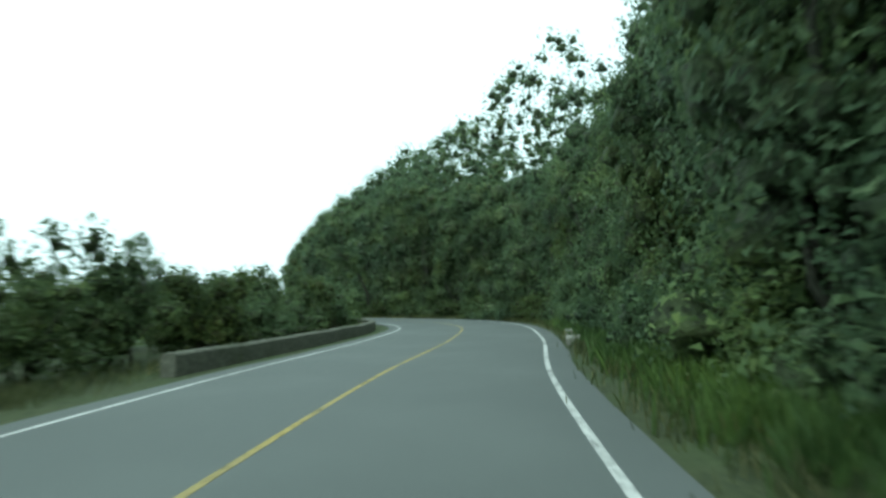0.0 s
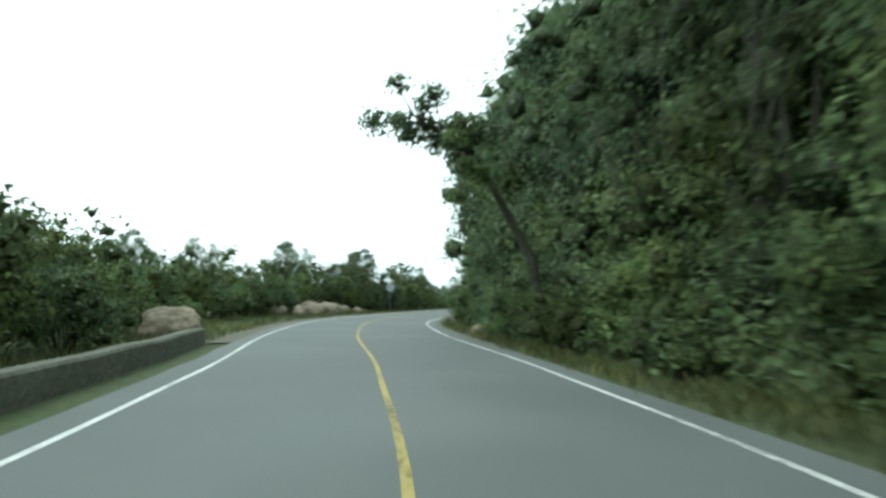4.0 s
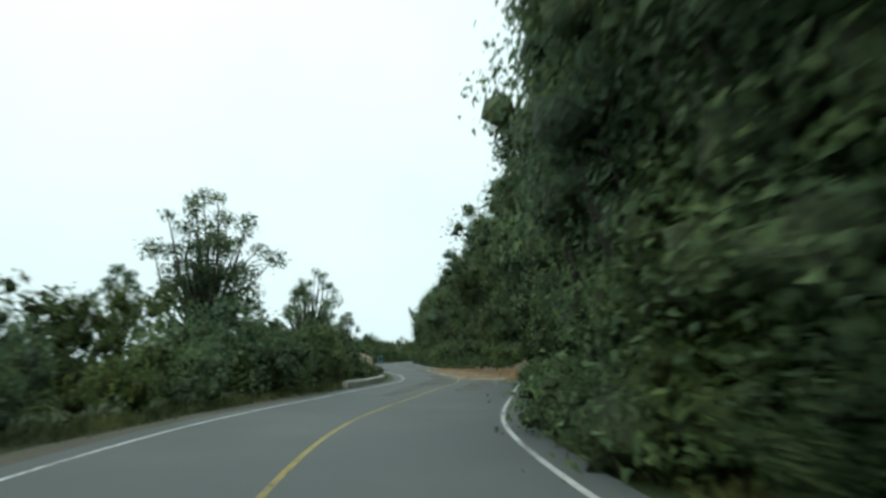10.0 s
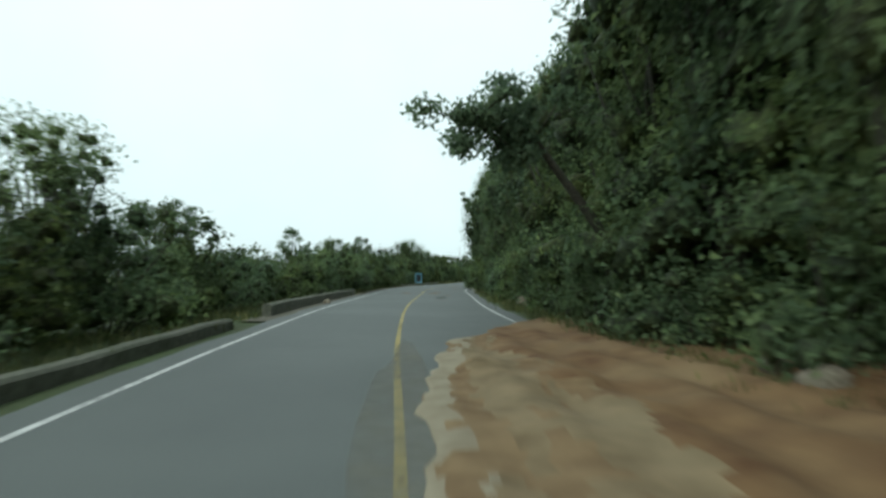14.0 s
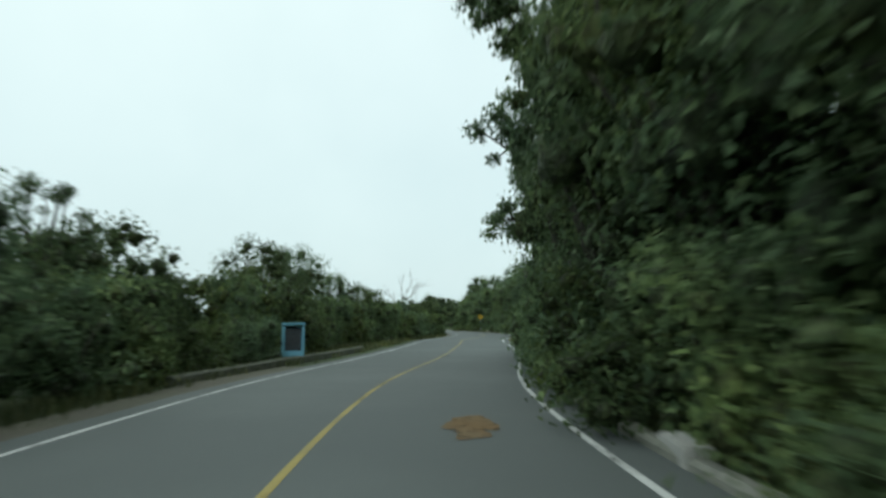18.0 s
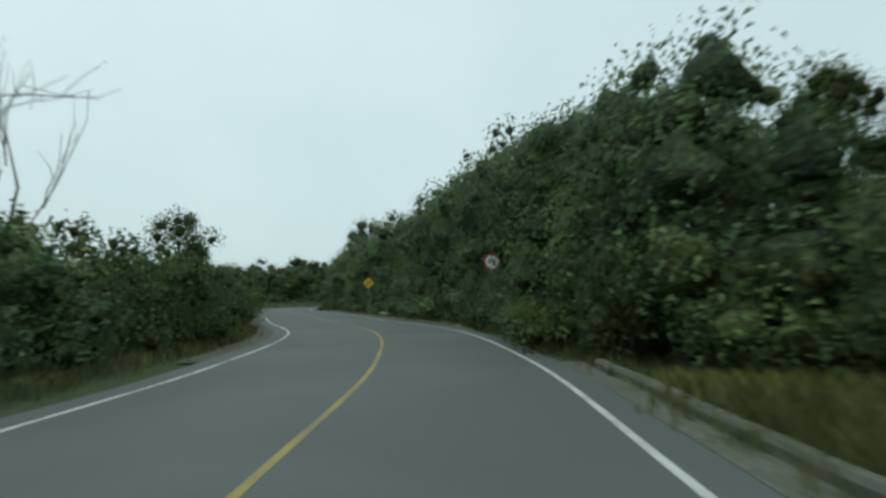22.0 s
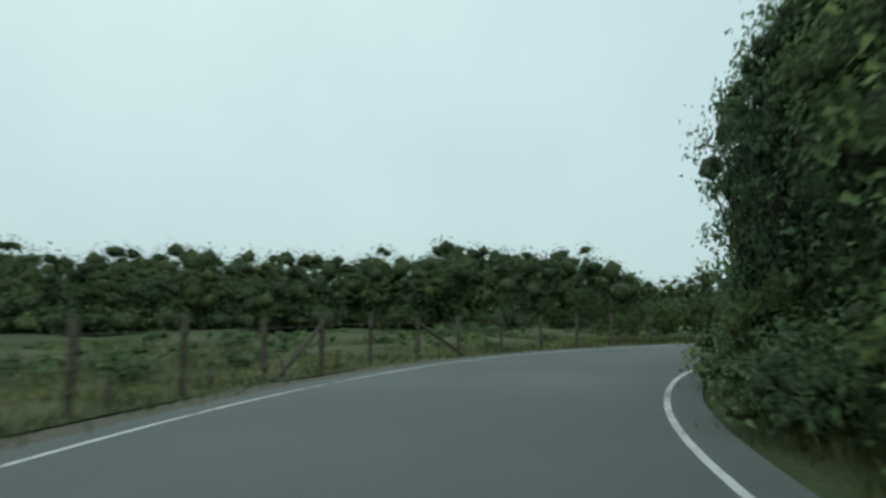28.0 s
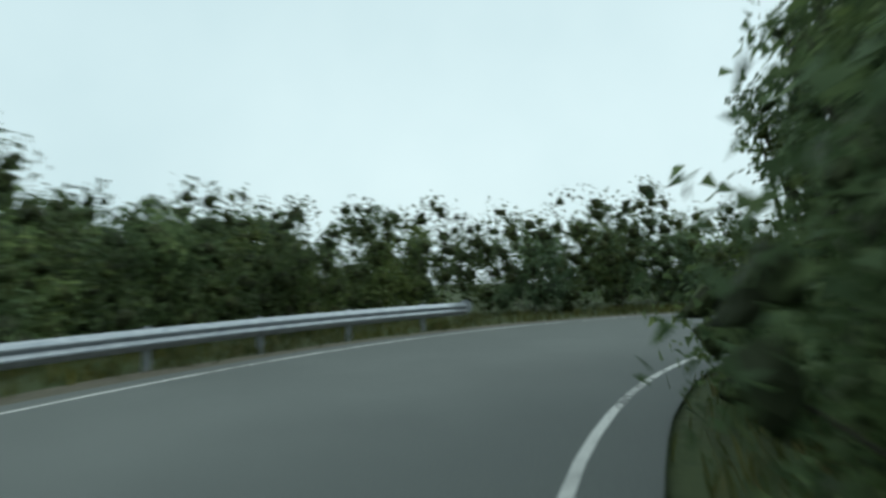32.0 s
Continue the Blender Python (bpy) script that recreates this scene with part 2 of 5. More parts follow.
FACE_L = [(-50, 7.5), (20, 5.3), (40, 5.4), (58, 6.0), (70, 8.5), (92, 8.5), (102, 5.8), (110, 4.6), (120, 4.6), (136, 4.8), (148, 5.4), (150.5, 10), (160, 10), (162, 5.4), (178, 5.2), (197, 5.0), (201, 4.1), (219, 4.2), (228, 6.6), (245, 6.2), (258, 4.6), (298, 4.3), (306, 3.6), (326, 3.7), (329, 34), (352, 30), (357, 6.5), (440, 6.5)]
HIGH_L = [(-50, 3.2), (10, 3.3), (30, 2.9), (45, 2.9), (70, 4.2), (80, 4.8), (100, 4.8), (125, 4.0), (150, 3.2), (172, 3.6), (185, 2.4), (200, 3.2), (220, 4.2), (245, 4.4), (262, 3.4), (290, 3.1), (306, 3.3), (316, 3.2), (325, 2.2), (329, 6), (352, 6), (357, 2.3), (366, 2.9), (373, 4.2), (380, 4.6), (440, 4.8)]


COARSE = LINE[::2]


def nearest(x, y):
    """For arrays of places: metres along the road, and signed metres to the right of it."""
    bi = np.empty(x.shape, int)
    for k in range(0, len(x), 4000):
        q = slice(k, k + 4000)
        bi[q] = 2 * ((x[q, None] - COARSE[:, 0]) ** 2 + (y[q, None] - COARSE[:, 1]) ** 2).argmin(1)
    dx, dy = x - LINE[bi, 0], y - LINE[bi, 1]
    side = np.sign(dx * RIGHT[bi, 0] + dy * RIGHT[bi, 1])
    return bi - S0, np.hypot(dx, dy) * np.where(side == 0, 1, side)


def height(s, d):
    """The ground's height beside the road, for arrays."""
    face = np.interp(s, [r[0] for r in FACE_R], [r[1] for r in FACE_R])
    tilt = np.interp(s, [r[0] for r in TILT_R], [r[1] for r in TILT_R])
    up = np.where(d > 0, np.clip(d - np.maximum(face + 1.6, 7.0), 0, None) * np.interp(tilt, [24, 44, 64], [0.12, 0.6, 0.85]), 0)
    lid = np.interp(s, [-30, 0, 44, 62, 110, 135, 172, 195], [32, 32, 30, 12, 12, 26, 26, 12])
    up = np.minimum(up, lid + 0.08 * up) * np.clip((75 - d) / 30, 0, 1) * np.clip((326 - s) / 50, 0, 1) * np.interp(s, [250, 258, 278, 292], [1, 0.3, 0.3, 1])
    meadow = np.clip(np.minimum(s - 234, 268 - s) / 6, 0, 1)
    up = np.maximum(up, np.minimum(np.clip(d - 5.5, 0, None) * 0.16, 3.2) * meadow * (d > 0))
    fl = np.interp(s, [r[0] for r in FACE_L], [r[1] for r in FACE_L])
    field = np.clip((s - 318) / 8, 0, 1)
    down = np.where(d < 0, np.clip(-d - fl - 7, 0, None), 0)
    return np.where(d > 0, up, -np.minimum(down * 0.3 * (1 - field), 30)) - 0.06


# ---- meshes ----
def mesh_from(name, verts, faces, mat, smooth=False):
    me = bpy.data.meshes.new(name)
    me.from_pydata([tuple(v) for v in verts], [], faces)
    me.materials.append(mat)
    if smooth:
        me.polygons.foreach_set("use_smooth", [True] * len(me.polygons))
    me.update()
    return me


def quads_mesh(name, verts, nq, mat):
    """A mesh of loose quads from an array of 4 * nq points."""
    me = bpy.data.meshes.new(name)
    v = np.ascontiguousarray(verts, np.float32)
    me.vertices.add(len(v))
    me.vertices.foreach_set("co", v.ravel())
    me.loops.add(4 * nq)
    me.loops.foreach_set("vertex_index", np.arange(4 * nq, dtype=np.int32))
    me.polygons.add(nq)
    me.polygons.foreach_set("loop_start", np.arange(0, 4 * nq, 4, dtype=np.int32))
    me.materials.append(mat)
    me.update(calc_edges=True)
    return me


def part(name, data, parent, label="", loc=None):
    ob = new(name, data)
    ob.parent = parent
    if loc:
        ob.location = loc
    if label:
        ob["label"] = label
    return ob


def bm_mesh(name, bm, mat, smooth=False):
    me = bpy.data.meshes.new(name)
    bm.to_mesh(me)
    bm.free()
    me.materials.append(mat)
    if smooth:
        me.polygons.foreach_set("use_smooth", [True] * len(me.polygons))
    return me


def strip(name, s_from, s_to, d_a, d_b, z, mat, step=1.0, wobble=0.0, thick=0.0):
    """A band along the road between two offsets."""
    n = max(2, int((s_to - s_from) / step) + 1)
    v, f = [], []
    for k, s in enumerate(np.linspace(s_from, s_to, n)):
        w = wobble * noise.noise((s * 0.35, d_b, 3.1))
        a, b = at(s, d_a + w), at(s, d_b + w * 0.6)
        v += [(*a, z), (*b, z)]
        if thick:
            v += [(*a, z - thick), (*b, z - thick)]
    c = 4 if thick else 2
    for k in range(n - 1):
        i, j = k * c, (k + 1) * c
        f.append((i, i + 1, j + 1, j))
        if thick:
            f += [(i + 2, i, j, j + 2), (i + 1, i + 3, j + 3, j + 1)]
    if thick:
        f += [(0, 2, 3, 1), ((n - 1) * c + 1, (n - 1) * c + 3, (n - 1) * c + 2, (n - 1) * c)]
    return mesh_from(name, v, f, mat)


# ---- ground and road ----
def build_ground():
    xs, ys = np.arange(-190, 110, 2.5), np.arange(-90, 430, 2.5)
    X, Y = np.meshgrid(xs, ys)
    s, d = nearest(X.ravel(), Y.ravel())
    z = height(s, d)
    rough = np.array([noise.noise((x * 0.15, y * 0.15, 0)) for x, y in zip(X.ravel(), Y.ravel())])
    z += rough * np.clip((np.abs(d) - 6) / 8, 0, 1) * 0.8
    nx, ny = len(xs), len(ys)
    v = list(zip(X.ravel(), Y.ravel(), z))
    f = [(j * nx + i, j * nx + i + 1, (j + 1) * nx + i + 1, (j + 1) * nx + i) for j in range(ny - 1) for i in range(nx - 1)]
    edge = [j * nx for j in range(ny)][::-1] + list(range(nx)) + [j * nx + nx - 1 for j in range(ny)][1:] + [(ny - 1) * nx + i for i in range(nx)][::-1][1:]
    k = len(v)
    for q in edge:
        x, y, zz = v[q]
        v.append(((x + 40) * 9 - 40, (y - 170) * 9 + 170, min(zz, 0) - 60))
    for i in range(len(edge) - 1):
        f.append((edge[i], k + i, k + i + 1, edge[i + 1]))
    tagged(new("ground", mesh_from("ground", v, f, SOIL, True)), "damp mossy forest soil with leaf litter sloping beside the road", "ground", kind="structure")


build_ground()
tagged(new("road", strip("road", S_MIN, S_MAX, -3.75, 3.75, 0.0, ASPHALT, 1.0, 0.12)), "worn grey two-lane asphalt mountain road", "road", kind="structure")
tagged(new("centre_line", strip("centre_line", S_MIN, 325, -0.046, 0.046, 0.004, YELLOW_PAINT)), "worn solid yellow centre line on asphalt", "road marking", kind="structure")
for side in (-1, 1):
    tagged(new("edge_line", strip("edge_line", S_MIN, S_MAX, side * 3.2 - 0.048, side * 3.2 + 0.048, 0.004, WHITE_PAINT)), "worn white edge line on asphalt", "road marking", kind="structure")


# ---- greenery ----
def leaf_quads(rng, centres, normals, size, slim=0.45, droop=0.35):
    """One pointed leaf at each centre, lying roughly along the growth's outside."""
    n = len(centres)
    up = normals + rng.normal(0, 0.55, (n, 3)) + np.array([0, 0, 0.3])
    up /= np.linalg.norm(up, axis=1)[:, None] + 1e-9
    tip = np.cross(up, rng.normal(size=(n, 3))) - np.array([0, 0, droop])
    tip /= np.linalg.norm(tip, axis=1)[:, None] + 1e-9
    side = np.cross(tip, up)
    side /= np.linalg.norm(side, axis=1)[:, None] + 1e-9
    ln = (size * rng.uniform(0.6, 1.3, n))[:, None]
    fold = np.cross(side, tip) * ln * 0.1
    q = np.empty((n, 3, 3))
    q[:, 0] = centres + tip * ln * 0.55
    q[:, 1] = centres + side * ln * slim * 0.5 - tip * ln * 0.3 + fold
    q[:, 2] = centres - side * ln * slim * 0.5 - tip * ln * 0.4
    return q.reshape(-1, 3)


def lobes_of(rng, n, rx, rz, zc, r0, r1, flat=1.0):
    out = []
    for _ in range(n):
        a, u = rng.uniform(0, 2 * math.pi), rng.uniform(-1, 1)
        w = math.sqrt(max(0.05, 1 - u * u)) * rng.uniform(0.45, 1.0)
        out.append((w * rx * math.cos(a), w * rx * math.sin(a), zc + u * rz, rng.uniform(r0, r1), flat))
    return out


ICO = {}
for level in (1, 2):
    ball = bmesh.new()
    bmesh.ops.create_icosphere(ball, subdivisions=level, radius=1)
    ICO[level] = (np.array([v.co[:] for v in ball.verts]), np.array([[v.index for v in f.verts] for f in ball.faces]))
    ball.free()


def foliage(rng, lobes, leaves, size, slim=0.56, fill=0.5, level=1):
    """Small leaves over the outside of ragged lobes, and the crumpled leafy mass inside each lobe: (leaf corners, masses, level)."""
    A = np.array(lobes, float)
    w = A[:, 3] ** 2
    L = A[rng.choice(len(A), leaves, p=w / w.sum())]
    nrm = rng.normal(size=(leaves, 3))
    nrm[:, 2] += 0.3
    nrm /= np.linalg.norm(nrm, axis=1)[:, None]
    r = L[:, 3] * (rng.uniform(0.4, 1.0, leaves) + np.abs(rng.normal(0, 0.16, leaves)))
    c = L[:, :3] + nrm * r[:, None] * np.column_stack([np.ones(leaves), np.ones(leaves), L[:, 4]])
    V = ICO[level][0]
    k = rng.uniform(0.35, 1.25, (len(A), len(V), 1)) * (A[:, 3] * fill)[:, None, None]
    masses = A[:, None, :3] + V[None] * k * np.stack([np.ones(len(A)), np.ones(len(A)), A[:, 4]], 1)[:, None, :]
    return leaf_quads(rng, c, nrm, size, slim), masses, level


def growth_mesh(name, pieces, mat, inside):
    """Leaves and inner masses as one mesh of triangles."""
    q = np.concatenate([p[0] for p in pieces])
    verts, tris, off = [q], [np.arange(len(q))], len(q)
    for _, m, level in pieces:
        nv, F = len(ICO[level][0]), ICO[level][1]
        verts.append(m.reshape(-1, 3))
        tris.append((F[None] + (off + nv * np.arange(len(m)))[:, None, None]).reshape(-1))
        off += nv * len(m)
    tri = np.concatenate(tris).astype(np.int32)
    nq, nt = len(q) // 3, len(tri) // 3
    me = bpy.data.meshes.new(name)
    v = np.ascontiguousarray(np.concatenate(verts), np.float32)
    me.vertices.add(len(v))
    me.vertices.foreach_set("co", v.ravel())
    me.loops.add(3 * nt)
    me.loops.foreach_set("vertex_index", tri)
    me.polygons.add(nt)
    me.polygons.foreach_set("loop_start", np.arange(0, 3 * nt, 3, dtype=np.int32))
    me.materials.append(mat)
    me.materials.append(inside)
    # inner masses take the second slot, whose dark colour paints in self-shadow
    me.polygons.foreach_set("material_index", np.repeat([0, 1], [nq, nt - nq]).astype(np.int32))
    me.update(calc_edges=True)
    return me


def tube(points, radii, sides=6):
    """Rings of a limb as verts and faces."""
    v, f = [], []
    for k, (p, r) in enumerate(zip(points, radii)):
        p = Vector(p)
        a = Vector(points[min(k + 1, len(points) - 1)]) - Vector(points[max(k - 1, 0)])
        q = a.to_track_quat("Z", "Y").to_matrix()
        for i in range(sides):
            t = 2 * math.pi * i / sides
            v.append(tuple(p + q @ Vector((r * math.cos(t), r * math.sin(t), 0))))
    for k in range(len(points) - 1):
        for i in range(sides):
            j = (i + 1) % sides
            f.append((k * sides + i, k * sides + j, (k + 1) * sides + j, (k + 1) * sides + i))
    f.append(tuple(range(sides))[::-1])
    f.append(tuple((len(points) - 1) * sides + i for i in range(sides)))
    return v, f


def limbs_mesh(name, limbs, mat, sides=6):
    v, f = [], []
    for pts, rad in limbs:
        a, b = tube(pts, rad, sides)
        f += [tuple(i + len(v) for i in q) for q in b]
        v += a
    return mesh_from(name, v, f, mat, True)


def tree_kit(seed, h, spread, base, leaves, size, lobes=9, flat=1.0, slim=0.52, r_lobe=(0.13, 0.25), fill=0.5):
    """Trunk with limbs, and a crown, h metres high: two meshes."""
    rng = np.random.RandomState(seed)
    rz = (h - base) / 2
    lb = lobes_of(rng, lobes, spread * 0.62, rz * 0.72, base + rz, spread * r_lobe[0], spread * r_lobe[1], flat)
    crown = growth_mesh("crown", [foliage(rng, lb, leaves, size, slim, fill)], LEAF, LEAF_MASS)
    lean = rng.uniform(-0.06, 0.06, 2) * h
    top = (lean[0], lean[1], base + rz * 1.2)
    limbs = [([(0, 0, -0.5), (lean[0] * 0.2, lean[1] * 0.3, base * 0.5), (lean[0] * 0.7, lean[1] * 0.6, base), top], [h * 0.018, h * 0.014, h * 0.011, h * 0.003])]
    for l in lb[::1 if flat < 1 else 3]:
        z0 = base * rng.uniform(0.6, 1.0)
        a = np.array([lean[0] * 0.6, lean[1] * 0.6, z0])
        b = np.array(l[:3])
        m = (a + b) / 2 + rng.normal(0, 0.05, 3) * h * 0.5
        limbs.append(([tuple(a), tuple(m), tuple(b)], [h * 0.01, h * 0.007, h * 0.002]))
    return limbs_mesh("trunk", limbs, BARK, 5), crown, lb


def bush_kit(seed, w, h, leaves, size, slim=0.5, lobes=7):
    rng = np.random.RandomState(seed)
    lb = [(rng.uniform(-0.5, 0.5) * w * 0.72, rng.uniform(-0.5, 0.5) * w * 0.72, h * rng.uniform(0.15, 0.8), w * rng.uniform(0.11, 0.21), 1.0) for _ in range(lobes)]
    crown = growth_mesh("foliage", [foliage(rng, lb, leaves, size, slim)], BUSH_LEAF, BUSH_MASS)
    limbs = [([(0, 0, -0.4), (l[0] * 0.4, l[1] * 0.4, l[2] * 0.5), l[:3]], [0.03, 0.022, 0.008]) for l in lb[::3]]
    return limbs_mesh("stem", limbs, BARK, 4), crown, lb


TREES = [tree_kit(11, 10, 4.2, 0.7, 6600, 0.19, 62), tree_kit(12, 10, 3.6, 0.9, 5800, 0.18, 54), tree_kit(13, 10, 4.6, 0.6, 7000, 0.19, 66), tree_kit(14, 10, 3.4, 1.0, 5600, 0.18, 52)]
AIRY = [tree_kit(21, 8, 3.4, 2.2, 5000, 0.15, 40, 0.7, r_lobe=(0.08, 0.19), fill=0.28), tree_kit(22, 8, 2.8, 2.6, 4600, 0.15, 36, 0.6, r_lobe=(0.09, 0.2), fill=0.28), tree_kit(23, 8, 3.0, 1.7, 5200, 0.15, 44, 0.8, r_lobe=(0.08, 0.19), fill=0.28)]
ROUND = [tree_kit(25, 7, 3.6, 1.4, 6200, 0.16, 46, 0.8, r_lobe=(0.13, 0.25), fill=0.4), tree_kit(26, 7, 3.0, 1.2, 5800, 0.16, 42, 0.9, r_lobe=(0.14, 0.26), fill=0.4)]
BUSHES = [bush_kit(31, 3.2, 3.0, 2800, 0.145, lobes=26), bush_kit(32, 3.6, 2.6, 3000, 0.145, lobes=28), bush_kit(33, 2.8, 3.4, 2800, 0.15, 0.42, lobes=26), bush_kit(34, 3.4, 3.0, 2700, 0.145, 0.6, lobes=24)]


def place_height(x, y):
    s, d = nearest(np.array([x]), np.array([y]))
    return float(height(s, d)[0])


def plant(kit, names, x, y, sx, sz, rng, label, category, group, sink=0.0):
    """Stands a copy of a kit's meshes on the ground."""
    ob = new(names[0])
    ob.location = (x, y, place_height(x, y) - sink)
    ob.rotation_euler = (0, 0, rng.uniform(0, 6.28))
    ob.scale = (sx, sx, sz)
    for n, me in zip(names[1:], kit[:2]):
        part(n, me, ob)
    return tagged(ob, label, category, group)


def off_road(x, y):
    _, d = nearest(np.array([x]), np.array([y]))
    return abs(float(d[0]))


def in_slide(s):
    return 145 < s < 160


def right_greenery():
    rng = np.random.RandomState(5)
    s = -6.0
    while s < 388:
        face = along(FACE_R, s)
        d = max(face + rng.uniform(0.7, 1.3), 4.1 if s < 352 else 4.8)
        x, y = at(s, d)
        if off_road(x, y) > min(face, 4.4) and not 237 < s < 260:
            h = rng.uniform(1.9, 3.3)
            plant(BUSHES[rng.randint(4)], ("bush", "stem", "foliage"), x, y, rng.uniform(0.6, 0.85), h / 3.2, rng, "dense green shrub on the foot of the bank", "bush", "roadside shrubs")
        s += rng.uniform(2.1, 2.9)
    s = -30.0
    while s < 400:
        face, tilt = along(FACE_R, s), along(TILT_R, s)
        d = face + rng.uniform(1.9, 2.8)
        x, y = at(s, d)
        if off_road(x, y) > 4.8 and not 258 < s < 268:
            g = place_height(x, y)
            h = np.clip((d - 1.4) * math.tan(radians(tilt)) * rng.uniform(0.8, 1.05) + 1.35 - g, 3.5, 17)
            kit = TREES[rng.randint(4)]
            plant(kit, ("tree", "trunk", "crown"), x, y, np.clip(h / 12.5, 0.42, 1.0) * rng.uniform(0.85, 1.1), h / 10, rng, "broadleaf tree with dense dark green crown on the bank", "tree", "trees on the bank")
        s += rng.uniform(2.8, 4.0)


def left_greenery():
    rng = np.random.RandomState(6)
    s = -4.0
    while s < 392:
        face, h0 = along(FACE_L, s), along(HIGH_L, s)
        d = -face - rng.uniform(0.9, 1.7)
        x, y = at(s, d)
        h = h0 * rng.uniform(0.7, 1.05)
        if not 327 < s < 356 and off_road(x, y) > 4.4:
            plant(BUSHES[rng.randint(4)], ("bush", "stem", "foliage"), x, y, rng.uniform(0.75, 1.05), min(h, 3.6) / 3.2, rng, "dense green shrub beside the road on the valley side", "bush", "valley-side shrubs")
        s += rng.uniform(2.3, 3.3)
    for s in np.arange(70, 106, 2.1):
        x, y = at(s, -along(FACE_L, s) - rng.uniform(2.2, 3.0))
        plant(BUSHES[rng.randint(4)], ("bush", "stem", "foliage"), x, y, rng.uniform(0.9, 1.15), rng.uniform(0.85, 1.1), rng, "tall dense green shrub behind the boulders and the verge", "bush", "valley-side shrubs")
    # single trees that stand over the thicket
    for s, d, h, k in ((14, -7, 3.6, 2), (8, -8, 3.2, 0), (24, -8, 2.8, 1), (56, -9, 3.6, 0), (76, -13, 5.4, 1), (84, -14, 6.2, 0), (92, -12, 6.6, 2), (98, -14, 7.4, 0), (104, -10.5, 6.6, 2), (108, -11, 7.4, 1), (112, -13, 7.8, 2),
                       (118, -10.5, 6.4, 1), (121, -11, 6.6, 0), (124, -10.6, 6.2, 2), (126.5, -12, 5.2, 1), (136, -9.0, 9.0, 0), (137.5, -10.2, 7.4, 2), (133, -11, 5.2, 1), (143, -10.5, 4.6, 2), (152, -8.9, 7.6, 0), (153.2, -9.8, 6.4, 2), (154.4, -6.9, 4.7, 1), (164, -9.5, 4.4, 1),
                       (181, -8.5, 4.4, 1), (196, -8, 4.6, 2), (204, -8.5, 4.2, 0), (219, -9, 5.6, 0), (224, -10, 6.0, 2), (317, -8, 2.8, 2), (360, -12, 2.8, 0), (364, -15, 3.2, 1), (371, -12, 4.0, 2), (376, -16, 5.6, 0), (383, -12, 4.8, 1), (390, -13, 5.4, 2), (357, -18, 3.2, 1), (368, -20, 4.4, 0), (380, -21, 6, 2)):
        x, y = at(s, d)
        plant(AIRY[k], ("tree", "trunk", "crown"), x, y, h / 8 * rng.uniform(0.85, 1.1), h / 8, rng, "slender tree with open airy crown standing over the thicket", "tree", "valley-side trees")
    for s, d, h, k in ((66, -12, 4.6, 0), (103, -12, 5.4, 1), (172, -7.6, 5.2, 0), (178, -8, 4.0, 1), (209, -8, 4.8, 1), (226, -11, 5.0, 0), (236.5, -9.3, 6.0, 0), (246, -10.5, 7.0, 0), (252, -9.5, 5.6, 1), (257, -8.5, 5.0, 0),
                       (280, -6.6, 4.7, 1), (286, -7, 3.4, 1), (268, -8, 4.0, 0)):
        x, y = at(s, d)
        plant(ROUND[k], ("tree", "trunk", "crown"), x, y, h / 7 * rng.uniform(0.9, 1.1), h / 7, rng, "rounded broadleaf tree with full crown beside the thicket", "tree", "valley-side trees")


def lobe_leaves(rng, x, y, z, r, n, size, level=1):
    return foliage(rng, [(x, y, z, r, 1.0)], n, size, 0.56, 0.56, level)


